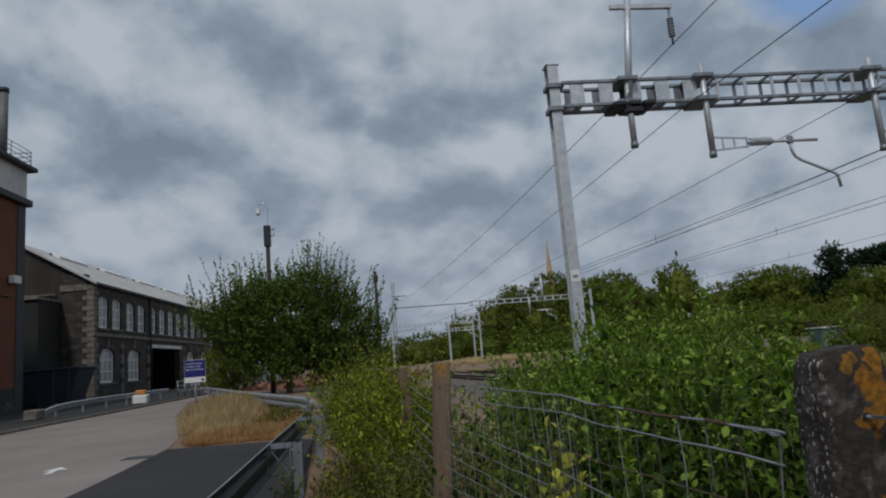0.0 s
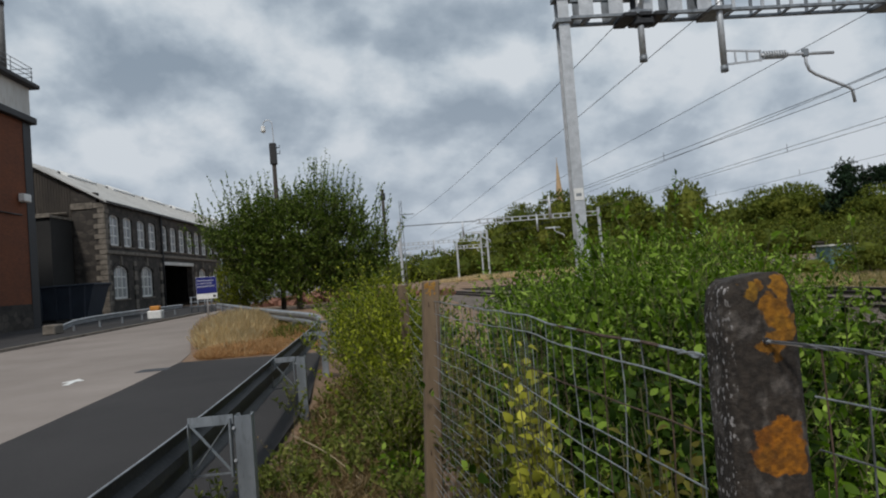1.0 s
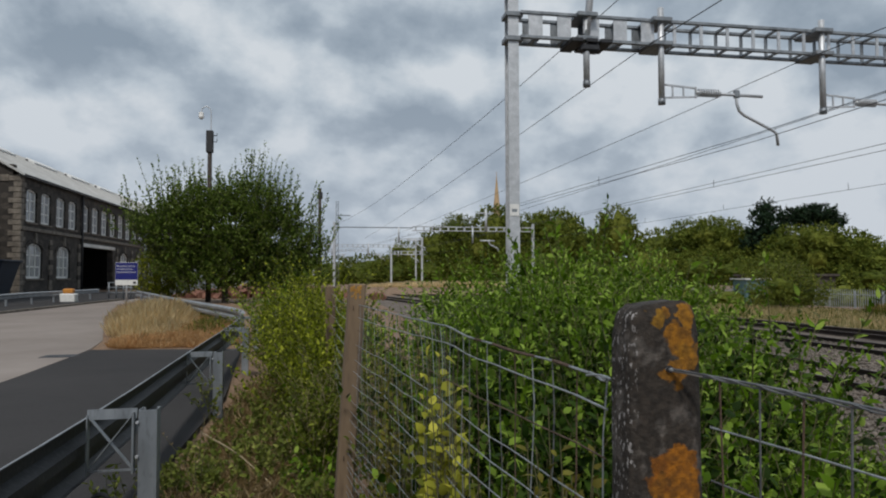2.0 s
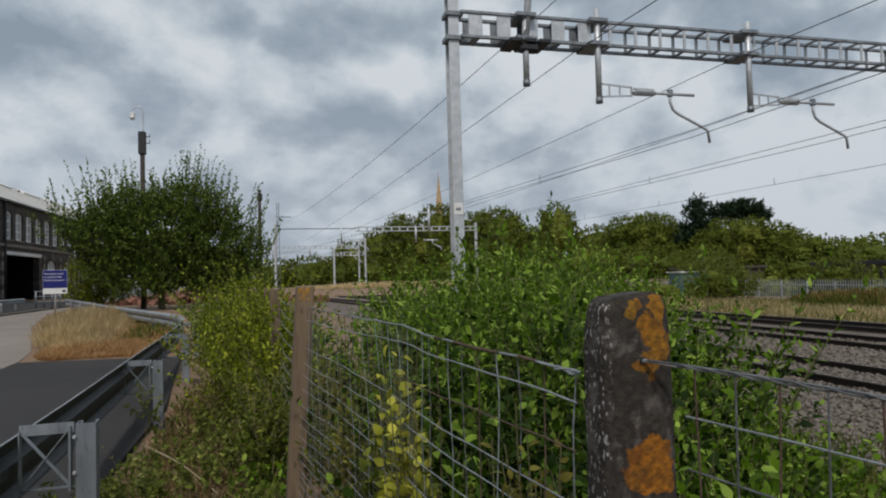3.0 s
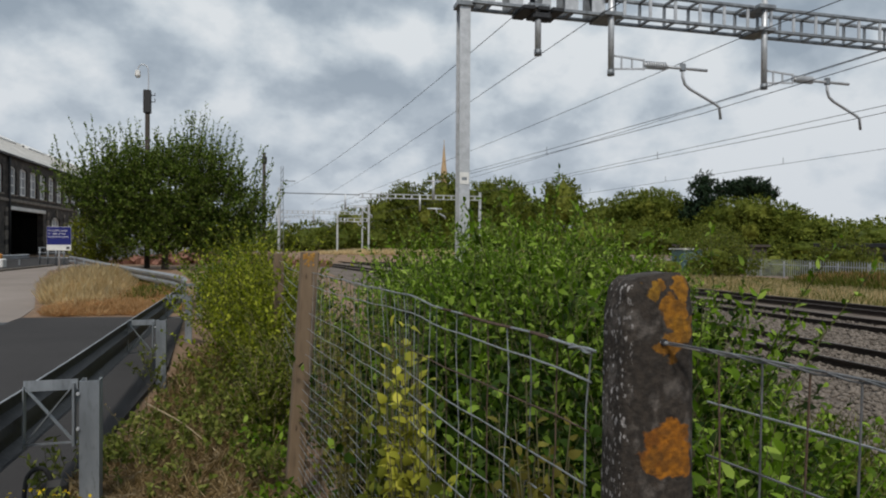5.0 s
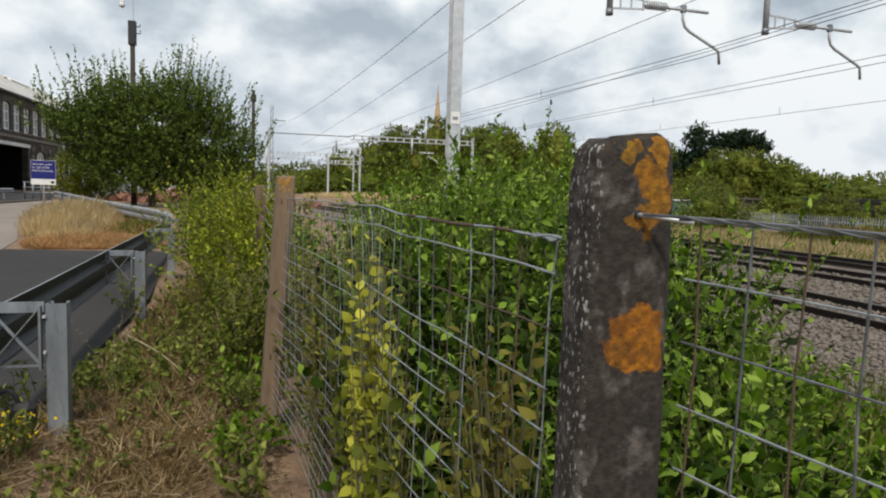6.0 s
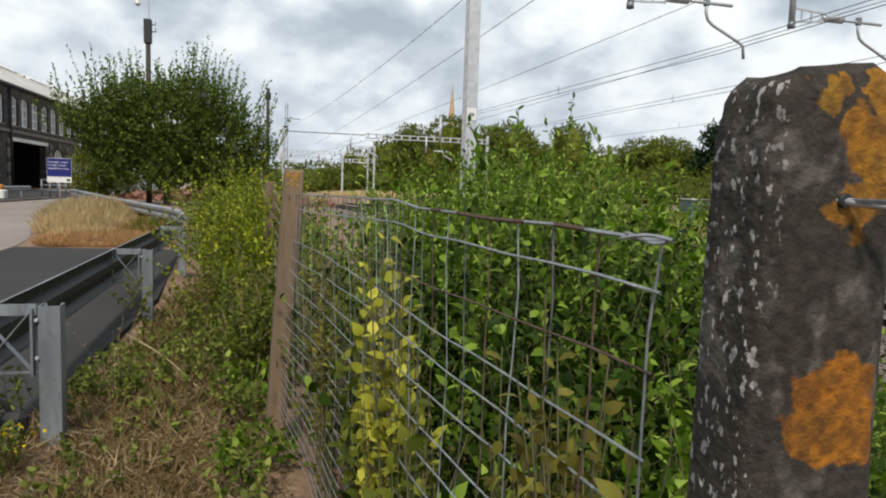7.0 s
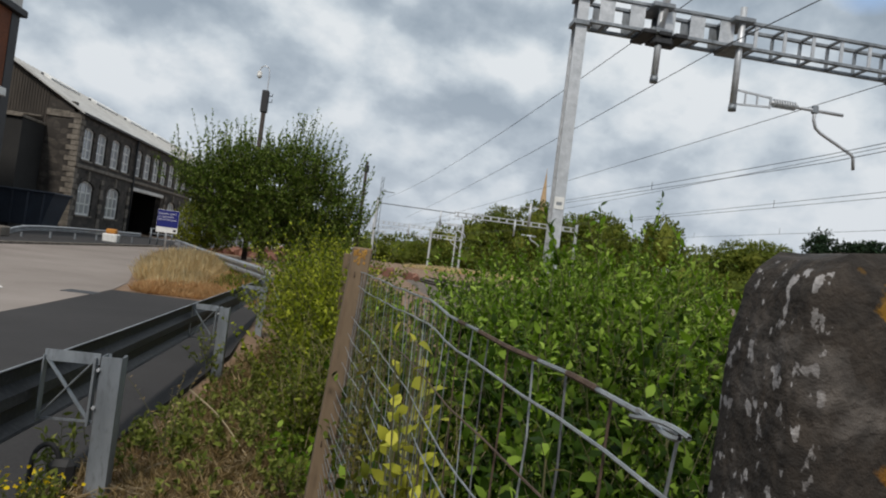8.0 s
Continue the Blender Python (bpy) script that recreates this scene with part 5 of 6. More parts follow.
part("arm_strut", beam(bmesh.new(), (1.5, 0, 6.5), (0.4, 0, 5.9), 0.12, 0.12), M_GALV, g3)
gantry(-2.5, 112, 17.0, 7.3, [(3, 5.0, 7.2, True), (9, 5.0, 7.2, True)], "far galvanised overhead line gantry", near=False, right_mast=True)
gantry(-14, 140, 22, 7.6, [(5, 5.2, 7.4, True), (12, 5.2, 7.4, True)], "far galvanised overhead line gantry", near=False, right_mast=True)


def span_wire(bm, a, b, sag, r, n=22):
    a, b = Vector(a), Vector(b)
    tube(bm, [a.lerp(b, i / n) - Vector((0, 0, sag * 4 * (i / n) * (1 - i / n))) for i in range(n + 1)], r, 5, cap=False)


ow = thing("overhead_wires", 0, 0, 0, "dark overhead contact and catenary wires", "overhead wires")
for x1, x2, saddle in ((9.12, 3.5, 6.42), (12.8, 9.4, 10.25), (17.6, 15.5, 14.2)):
    for back, front in (((x1 - 0.4, -42), (x1, GY - 0.3)), ((x1, GY - 0.3), (x2, 67.7)), ((x2, 67.7), (x2 - 9, 112))):
        for dz in ((0.0, 0.16) if x1 < 15 else (0.0,)):
            bm = bmesh.new()
            span_wire(bm, (*back, 4.46 + dz), (*front, 4.46 + dz), 0.03 + dz * 0.5, 0.0075)
            part("contact_wire", bm, M_CABLE, ow)
        for i in range(1, 8):
            t = i / 8
            bm = bmesh.new()
            q = (back[0] + (front[0] - back[0]) * t, back[1] + (front[1] - back[1]) * t)
            tube(bm, [(q[0], q[1], 4.43), (q[0], q[1], 4.68)], 0.008, 4)
            part("dropper_clip", bm, M_CABLE, ow)
    bm = bmesh.new()
    span_wire(bm, (saddle + 2.5, -42, 6.9), (saddle, GY - 0.3, 6.27), 0.5, 0.010)
    span_wire(bm, (saddle, GY - 0.3, 6.27), (saddle - (2.8 if saddle < 8 else 4.6), 67.7, 5.45), 0.15, 0.009)
    part("messenger_wire", bm, M_CABLE, ow)
bm = bmesh.new()
span_wire(bm, (6.5, -42, 8.2), (6.38, GY - 0.3, 7.70), 0.6, 0.010)
span_wire(bm, (6.38, GY - 0.3, 7.70), (1.3, 67.7, 7.1), 0.6, 0.010)
part("feeder_wire", bm, M_CABLE, ow)

# ---------------------------------------------------------------- far side of the railway
pal = thing("palisade_fence", 0, 0, 0, "dull grey steel palisade fence beyond the tracks", "fence")
pale = None
for i in range(210):
    if pale is None:
        bm = bmesh.new()
        prof = [(-0.035, 0.0), (-0.02, 0.02), (0.02, 0.02), (0.035, 0.0), (0.02, 0.012), (-0.02, 0.012)]
        a = [bm.verts.new((q, p, 0)) for p, q in prof]
        b = [bm.verts.new((q, p, 1.75)) for p, q in prof]
        t = bm.verts.new((0.01, 0, 1.9))
        for k in range(6):
            bm.faces.new((a[k], a[(k + 1) % 6], b[(k + 1) % 6], b[k]))
            bm.faces.new((b[k], b[(k + 1) % 6], t))
        o = part("pale", bm, M_PALIS, pal)
        pale = o.data
    else:
        o = mesh_part("pale", pale, pal)
    o.location = (41.5, 28 + 0.235 * i, -1.38)
for z in (-1.1, 0.0):
    part("rail", B((41.55, 28, z), (41.6, 78, z + 0.07)), M_PALIS, pal)
for i in range(19):
    part("post", B((41.6, 28 + 2.75 * i, -1.1), (41.7, 28.1 + 2.75 * i, 0.3)), M_PALIS, pal)
shed = thing("flat_roof_shed", 60, 47.5, -1.7, "brown flat-roofed shed behind the palisade fence", "shed")
part("wall", B((-6, -6, 0), (14, 9, 3.2)), M_CREAM, shed)
part("roof", B((-6.4, -6.4, 3.2), (14.4, 9.4, 3.6), 0.03), M_BLACK, shed)
part("window_band", B((-6.03, -4, 1.9), (-5.98, 7, 2.6)), M_BLACK, shed)
tl = thing("garden_shed", 38.5, 56, -1.1, "faded teal shed with a white tarpaulin", "shed")
part("body", B((-1.2, -1, 0), (1.0, 1, 2.3)), M_TEAL, tl)
part("roof", slab(bmesh.new(), [(-1.4, -1.2), (1.2, -1.2), (1.2, 1.2), (-1.4, 1.2)], 2.3, 2.42), M_PANEL, tl)
part("tarpaulin", B((1.1, -1.0, 0), (2.1, 0.8, 2.0), 0.25), M_PANEL, tl, "crumpled white tarpaulin")
tl2 = thing("garden_shed", 49, 66, -1.1, "grey shed among bushes behind the fence", "shed")
part("body", B((-4, -2, 0), (5, 2, 2.6)), M_CLAD, tl2)
part("roof", B((-4.3, -2.3, 2.6), (5.3, 2.3, 2.85)), M_CLAD, tl2)
ch = thing("church_spire", 102.2, 400, -3.7, "slender honey stone church spire above the trees", "church spire")
bm = bmesh.new()
bmesh.ops.create_cone(bm, segments=8, radius1=4.6, radius2=0.12, depth=46, cap_ends=True, matrix=Matrix.Translation((0, 0, 45)))
part("spire", bm, M_SPIRE, ch)
part("tower", B((-5, -5, 0), (5, 5, 22), 0.3), M_SPIRE, ch)
part("finial", T([(0, 0, 68), (0, 0, 70)], 0.15, 6), M_SPIRE, ch)
nb = thing("signal_box", -3.5, 150, 0, "distant white lineside building", "building")
part("body", B((-9, 0, 0), (7, 8, 3.6)), M_PANEL, nb)
part("roof", B((-9.5, -0.5, 3.6), (7.5, 8.5, 4.1)), M_BEAM_TOP, nb)

# ---------------------------------------------------------------- vegetation


def crown_points(rng, n, blobs, shell=0.55):
    """Random points in a cluster of ellipsoids, denser towards their skins, and ways outward."""
    w = np.array([b[3] * b[4] * b[5] for b in blobs])
    pick = rng.choice(len(blobs), n, p=w / w.sum())
    d = unit(rng.normal(size=(n, 3)))
    r = shell + (1.04 - shell) * rng.uniform(0, 1, n) ** 0.6
    arr = np.array(blobs)
    P = arr[pick, :3] + d * arr[pick, 3:6] * r[:, None]
    return P, d


def lumpy_core(rng, blobs, shrink, material, name, parent):
    bm = bmesh.new()
    for b in blobs:
        made = bmesh.ops.create_icosphere(bm, subdivisions=3, radius=1.0)
        for v in made["verts"]:
            q = v.co.copy()
            k = shrink * (1 + 0.35 * noise.noise(q * 2.2 + Vector(b[:3])) + 0.2 * noise.noise(q * 5 + Vector(b[:3])))
            v.co = Vector((b[0] + q.x * b[3] * k, b[1] + q.y * b[4] * k, b[2] + q.z * b[5] * k))
    return part(name, bm, material, parent)


def broad_tree(name, x, y, blobs, n_shoots, per, leaf, mat, label, trunk_h, trunk_r, seed, shoot_len=(0.5, 1.2), category="tree", up=0.7, core=0.0, leaders=()):
    rng = np.random.default_rng(seed)
    ob = thing(name, x, y, ground_z(x, y), label, category)
    bm = bmesh.new()
    tube(bm, smooth_path([(0, 0, -0.2), (0.05, 0.02, trunk_h * 0.5), (-0.04, 0.05, trunk_h)], 4), trunk_r, 9, trunk_r * 0.6)
    for b in blobs:
        c = Vector(b[:3])
        tube(bm, smooth_path([(0, 0.03, trunk_h * rng.uniform(0.4, 0.9)), c * 0.45 + Vector((0, 0, trunk_h * 0.5)), c], 4), trunk_r * 0.5, 6, trunk_r * 0.12)
        for _ in range(4):
            q = c + Vector(rng.normal(size=3) * 0.6 * np.array(b[3:6]))
            tube(bm, [c * 0.7 + Vector((0, 0, trunk_h * 0.3)), (c * 0.8 + q) / 1.8, q], trunk_r * 0.18, 5, trunk_r * 0.05)
    part("trunk", bm, M_BARK, ob)
    if core:
        lumpy_core(rng, blobs, core, mat, "inner_foliage", ob)
    P, d = crown_points(rng, n_shoots, blobs)
    way = d * np.array([1, 1, 0.6]) + np.array([0, 0, up]) + rng.normal(size=P.shape) * 0.25
    lines, lp, ld = shoots(rng, P, way, rng.uniform(*shoot_len, n_shoots), 0.18, per)
    if leaders:
        foot = np.concatenate([np.stack([rng.normal(q[0], 0.5, q[3]), rng.normal(0, 0.7, q[3]), rng.normal(q[1], 0.25, q[3])], 1) for q in leaders])
        tall = np.concatenate([(q[2] - q[1]) * rng.uniform(0.45, 1.2, q[3]) for q in leaders])
        up_way = np.stack([foot[:, 0] * 0.06, rng.normal(0, 0.12, len(foot)), np.ones(len(foot))], 1) + rng.normal(0, 0.08, (len(foot), 3))
        l2, p2, d2 = shoots(rng, foot, up_way, tall, 0.10, 34, spread=0.7, start=0.05)
        lines, lp, ld = np.concatenate([lines, l2]), np.concatenate([lp, p2]), np.concatenate([ld, d2])
    tagged(mesh_part("twig_growth", stems_mesh("twig_growth", lines, 0.012, M_BARK), ob), kind="stuff")
    tagged(mesh_part("crown", leaves_mesh("crown", lp, ld, leaf, 0.55, mat, rng, near=False), ob), kind="stuff")
    return ob


# the bushy tree behind the barrier
broad_tree("tree", -6.2, 42, [(-2.5, 0, 4.0, 2.0, 2.0, 1.5), (2.7, 0.2, 3.2, 2.2, 2.0, 1.8), (0, 0, 4.2, 2.4, 2.3, 2.0), (1.7, -0.6, 5.7, 1.5, 1.5, 1.4), (-1.6, -0.4, 5.5, 1.5, 1.5, 1.3), (-3.9, 0, 4.3, 1.0, 1.2, 0.9), (4.5, 0, 3.1, 1.1, 1.2, 1.2), (1.2, 0, 1.9, 2.2, 1.8, 1.2), (3.4, 0, 4.9, 1.1, 1.1, 1.1), (0.2, -1.2, 3.0, 1.6, 1.0, 1.2), (-1.9, 0, 2.4, 1.8, 1.6, 1.3), (3.2, 0, 1.5, 1.8, 1.5, 1.2), (-0.6, -0.8, 1.5, 2.0, 1.4, 1.0), (4.6, -0.5, 1.6, 1.3, 1.2, 1.2)],
           4600, 13, 0.185, M_LEAF_TREE, "broad bushy dark green tree with upright shoots", 2.0, 0.2, 3, (0.3, 1.3), up=1.0, core=0.25,
           leaders=[(-4.9, 4.0, 6.3, 14), (-4.1, 4.4, 7.2, 18), (-2.9, 4.9, 8.0, 26), (-1.5, 5.4, 8.2, 30), (0.2, 5.4, 8.0, 30), (1.5, 5.6, 9.0, 36), (2.8, 5.2, 8.2, 26), (3.9, 4.6, 7.5, 20), (5.0, 3.2, 6.2, 16), (5.6, 2.6, 4.8, 8)])
broad_tree("bush", -11.0, 46, [(0, 0, 1.5, 1.2, 1.2, 1.5), (0.9, 0, 1.1, 1.0, 1.0, 1.2)], 700, 12, 0.14, M_LEAF_YELLOWGREEN, "light green bush beside the barrier", 0.5, 0.06, 4, (0.3, 0.9), "bush", core=0.2)


def shrub(name, spots, material, leaf, per, label, seed, wide=0.5, bend=0.25, lean=0.30, stem_r=0.004, cat="shrub", near=True, stem_mat=None, loose=0.0):
    """Upright leafy shoots from the ground. spots: (x, y, rx, ry, height, shoots)."""
    rng = np.random.default_rng(seed)
    ox, oy = spots[0][0], spots[0][1]
    ob = thing(name, ox, oy, 0, label, cat)
    F, W, Ln = [], [], []
    for x, y, rx, ry, h, k in spots:
        a, r = rng.uniform(0, 2 * math.pi, k), rng.uniform(0, 1, k) ** 0.5
        fx, fy = x + rx * r * np.cos(a), y + ry * r * np.sin(a)
        fz = np.array([ground_z(p, q) for p, q in zip(fx, fy)])
        start = fz + h * rng.uniform(0, 0.62, k) * (1 - 0.4 * r)
        top = h * (1.0 - 0.35 * r ** 2) * rng.uniform(0.72, 1.12, k) + fz
        F.append(np.stack([fx - ox, fy - oy, start], 1))
        W.append(np.stack([np.cos(a) * lean * r + rng.normal(0, 0.22 * min(bend * 4, 1), k), np.sin(a) * lean * r + rng.normal(0, 0.22 * min(bend * 4, 1), k), np.ones(k)], 1))
        Ln.append(np.maximum(top - start, 0.15))
    F, W, Ln = np.concatenate(F), np.concatenate(W), np.concatenate(Ln)
    W[:, :2] += rng.normal(0, loose, (len(W), 2))
    lines, lp, ld = shoots(rng, F, W, Ln, bend, per)
    tagged(mesh_part("stem_growth", stems_mesh("stem_growth", lines, stem_r, stem_mat or M_STEM), ob), kind="stuff")
    tagged(mesh_part("foliage", leaves_mesh("foliage", lp, ld, leaf, wide, material, rng, near=near), ob), kind="stuff")
    return ob


# shrub bank behind the fence, from the post to the mast
shrub("shrub", [(1.75, 5.2, 0.9, 1.3, 1.80, 300), (2.7, 6.6, 1.2, 1.5, 2.25, 400), (2.35, 8.0, 1.0, 1.5, 2.05, 300)], M_LEAF_SHRUB, 0.054, 50, "tall fresh green shrub behind the wire fence", 11, wide=0.45, lean=0.45)
shrub("shrub", [(3.7, 8.0, 1.1, 1.5, 2.6, 340), (4.4, 9.4, 1.1, 1.6, 2.8, 320), (3.1, 10.0, 1.3, 1.5, 2.6, 300)], M_LEAF_SHRUB, 0.060, 46, "tall fresh green shrub beside the gantry mast", 12, wide=0.45, lean=0.45)
shrub("shrub", [(4.7, 7.0, 0.6, 1.0, 1.35, 90), (3.5, 5.2, 0.7, 0.9, 1.35, 110), (5.6, 8.6, 0.5, 0.9, 1.3, 60)], M_LEAF_SHRUB, 0.085, 18, "lower green shrub on the edge of the ballast", 13, wide=0.45)
# Dark leaf colour stands for the shaded inside of the bank.
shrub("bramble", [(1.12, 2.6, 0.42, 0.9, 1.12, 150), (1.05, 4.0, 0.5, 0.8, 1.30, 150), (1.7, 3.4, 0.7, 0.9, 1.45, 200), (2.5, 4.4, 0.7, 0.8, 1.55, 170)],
      M_LEAF_BRAMBLE_SHADED, 0.058, 26, "dense green bramble pressed against the fence", 14, wide=0.62, lean=0.5)
shrub("bramble", [(1.05, 1.55, 0.35, 0.4, 0.95, 70), (1.6, 2.1, 0.4, 0.5, 1.15, 80), (2.2, 2.7, 0.45, 0.5, 1.0, 60), (1.5, 1.2, 0.4, 0.4, 0.55, 90), (2.7, 3.2, 0.5, 0.6, 1.05, 110), (3.3, 4.0, 0.5, 0.6, 1.1, 90), (2.3, 1.9, 0.5, 0.4, 0.68, 110), (1.25, 0.75, 0.3, 0.35, 0.5, 70)], M_LEAF_SHRUB, 0.050, 26, "green bramble beside the concrete post", 15, wide=0.55, lean=0.45)
shrub("sapling", [(5.6, 12.6, 0.4, 0.5, 3.3, 50), (6.2, 12.9, 0.4, 0.5, 3.0, 40)], M_LEAF_SHRUB, 0.11, 34, "slender green sapling by the line", 16, wide=0.45)
shrub("sapling", [(1.15, 9.2, 0.3, 0.4, 1.02, 22), (0.6, 9.9, 0.4, 0.6, 0.98, 28), (0.62, 9.6, 0.05, 0.05, 2.0, 4)], M_LEAF_SHRUB, 0.07, 30, "slender young shoots above the hedge", 17, wide=0.4)
shrub("tall_shoot", [(1.75, 4.9, 0.5, 0.6, 1.95, 22), (2.4, 6.0, 0.7, 0.8, 2.35, 32), (3.3, 7.2, 0.8, 0.9, 2.7, 34), (1.5, 3.6, 0.5, 0.5, 1.6, 18), (2.2, 4.8, 0.8, 0.7, 2.0, 26), (3.1, 4.4, 0.45, 0.5, 2.1, 16), (2.6, 3.6, 0.4, 0.4, 1.75, 18)], M_LEAF_SHRUB, 0.072, 50, "tall leafy shoots standing above the shrub", 29, wide=0.42, lean=0.2, stem_r=0.007)
# Low layer added to deepen shade under the shrubs, its leaves coloured dark.
shrub("bramble", [(0.95, 2.2, 0.3, 0.8, 0.75, 190), (1.0, 3.9, 0.4, 1.0, 0.85, 220), (1.7, 3.0, 0.6, 1.0, 0.8, 200), (2.0, 5.0, 0.9, 1.2, 1.0, 220), (1.15, 1.5, 0.35, 0.5, 0.8, 130), (1.7, 2.0, 0.5, 0.6, 0.85, 150), (2.4, 2.6, 0.6, 0.6, 0.7, 130), (1.1, 3.2, 0.45, 1.0, 1.05, 160)], M_LEAF_BRAMBLE_SHADED, 0.06, 20, "dense added bramble undergrowth behind the wire fence, darkened as shade", 43, wide=0.6, lean=0.6)
shrub("bramble", [(0.62, 2.6, 0.15, 0.4, 0.85, 60), (0.60, 3.4, 0.22, 0.6, 0.95, 110), (0.52, 4.6, 0.24, 0.8, 1.0, 120), (0.5, 6.2, 0.3, 0.9, 1.0, 110), (0.5, 8.0, 0.4, 1.0, 0.95, 100)], M_LEAF_OLIVE, 0.042, 22, "dull olive undergrowth pressed against the wire mesh", 44, wide=0.55, lean=0.3, stem_mat=M_DRYSTEM)
# hedge on the barrier side of the fence
shrub("hedge", [(-0.12, 8.3, 0.28, 0.8, 1.72, 190), (-0.25, 9.6, 0.38, 1.1, 1.88, 210), (-0.5, 11.4, 0.5, 1.3, 1.88, 200), (-0.10, 7.0, 0.22, 0.5, 1.45, 70)], M_LEAF_YELLOWGREEN, 0.052, 40, "yellow green privet hedge along the wire fence", 18, wide=0.5, loose=0.25, bend=0.35)
# Duller olive leaves paint the shadowed lower part of the hedge.
shrub("hedge", [(-0.04, 5.4, 0.09, 0.5, 0.75, 60), (-0.04, 6.2, 0.13, 0.5, 1.0, 80), (-0.06, 7.2, 0.18, 0.6, 0.8, 80), (-0.2, 8.9, 0.3, 0.8, 0.8, 120)], M_LEAF_OLIVE, 0.045, 26, "olive undergrowth at the foot of the hedge, dulled as shade", 45, wide=0.5, loose=0.25, bend=0.35, stem_mat=M_DRYSTEM)
shrub("hedge", [(-0.75, 14.6, 0.6, 1.4, 1.5, 160), (-0.9, 17.8, 0.7, 2.0, 1.4, 180), (0.3, 16.0, 0.9, 2.5, 0.9, 180)], M_LEAF_SHRUB, 0.085, 20, "green hedge beyond the barrier bend", 19, wide=0.5)
shrub("weeds", [(0.02, 3.75, 0.14, 0.25, 0.26, 26), (0.0, 5.0, 0.16, 0.6, 0.35, 50), (0.0, 6.3, 0.2, 0.6, 0.7, 60)], M_LEAF_SHRUB, 0.055, 9, "green weeds at the foot of the timber post", 20, wide=0.6, lean=0.6, cat="weeds")
shrub("vine", [(0.376, 1.95, 0.02, 0.07, 1.22, 34), (0.384, 1.84, 0.02, 0.08, 1.05, 28), (0.365, 2.12, 0.02, 0.06, 1.34, 18), (0.378, 1.70, 0.02, 0.12, 0.85, 18)], M_LEAF_YELLOW, 0.038, 15, "yellowing bindweed climbing the wire mesh", 21, wide=0.72, lean=0.0, cat="vine", bend=0.04)
shrub("vine", [(0.385, 1.76, 0.02, 0.16, 0.98, 44), (0.35, 2.3, 0.02, 0.14, 1.25, 26)], M_LEAF_OLIVE, 0.042, 14, "dull olive bindweed leaves below the yellow ones", 42, wide=0.68, lean=0.0, cat="vine", bend=0.05)
shrub("vine", [(0.465, 1.13, 0.02, 0.09, 1.30, 64), (0.46, 1.25, 0.02, 0.09, 1.2, 48), (0.30, 2.95, 0.02, 0.12, 1.28, 18)], M_LEAF_BROWNISH, 0.027, 24, "brownish leaves of a drying climber on the mesh", 22, wide=0.62, lean=0.0, cat="vine", bend=0.05)
shrub("vine", [(0.50, 1.35, 0.04, 0.22, 1.0, 16), (0.36, 3.3, 0.03, 0.3, 1.2, 10)], M_LEAF_BRAMBLE_SHADED, 0.05, 10, "green climber twined in the mesh", 23, wide=0.65, lean=0.1, cat="vine", bend=0.08)


def blades(name, spots, material, size, label, seed, count, kind="stuff", cat="grass", per=3, lean=0.5, width=0.06):
    """Grass blades over patches: (x, y, rx, ry, height, share)."""
    rng = np.random.default_rng(seed)
    share = np.array([s[5] for s in spots], float)
    pick = rng.choice(len(spots), count, p=share / share.sum())
    arr = np.array(spots)
    a, r = rng.uniform(0, 2 * math.pi, count), rng.uniform(0, 1, count) ** 0.5
    x, y = arr[pick, 0] + arr[pick, 2] * r * np.cos(a), arr[pick, 1] + arr[pick, 3] * r * np.sin(a)
    z = np.array([max(ground_z(p, q), -5) for p, q in zip(x, y)])
    D = np.stack([rng.normal(0, lean, count), rng.normal(0, lean, count), np.ones(count)], 1)
    h = arr[pick, 4] * (1 - 0.4 * r ** 2)
    me = leaves_mesh(name, np.stack([x, y, z], 1), D, h * size, width, material, rng, near=False)
    return tagged(new(name, me), label, cat, kind=kind)


blades("dry_grass", [(-4.75, 20.6, 0.7, 3.0, 0.48, 3), (-5.45, 23.8, 0.8, 2.8, 0.62, 4), (-6.8, 27.5, 0.8, 2.2, 0.60, 2), (-4.5, 17.8, 0.45, 1.6, 0.30, 1)], M_STRAW, 1.0, "tall straw-coloured dry grass in the verge", 31, 15000, width=0.045, lean=0.75)
blades("dry_grass", [(-5.0, 21.2, 0.9, 3.6, 0.72, 3), (-5.8, 24.2, 1.0, 3.2, 0.82, 3), (-4.3, 18.7, 0.7, 2.4, 0.45, 1)], M_STRAW, 1.0, "sparse taller seed stalks in the dry grass", 39, 9000, width=0.012, lean=0.4)
blades("dry_grass", [(-3.3, 19.8, 0.6, 2.0, 0.40, 2), (-4.2, 24.5, 0.8, 2.4, 0.5, 1)], M_WEED, 1.0, "green tufts among the dry grass by the barrier", 40, 1800, width=0.05, lean=0.4)
blades("dry_grass", [(-3.6, 17.0, 1.3, 1.6, 0.26, 3), (-3.4, 19.6, 1.1, 1.9, 0.32, 3), (-4.1, 22.2, 0.7, 1.8, 0.34, 1), (-2.7, 16.6, 0.7, 1.3, 0.24, 2), (-4.3, 16.6, 0.6, 1.2, 0.26, 1.5)], M_STRAW_RED, 1.0, "flattened reddish dry grass in the verge", 32, 38000, width=0.07, lean=0.9)
blades("verge_grass", [(-0.55, 2.6, 0.8, 2.6, 0.10, 3), (-0.5, 5.5, 0.55, 2.6, 0.16, 2), (-0.9, 9, 0.35, 2.8, 0.2, 1), (-1.16, 5, 0.09, 5.5, 0.13, 1.2)], M_VERGE, 1.0, "sparse half-dry grass on the verge", 33, 30000, width=0.045, lean=1.3)
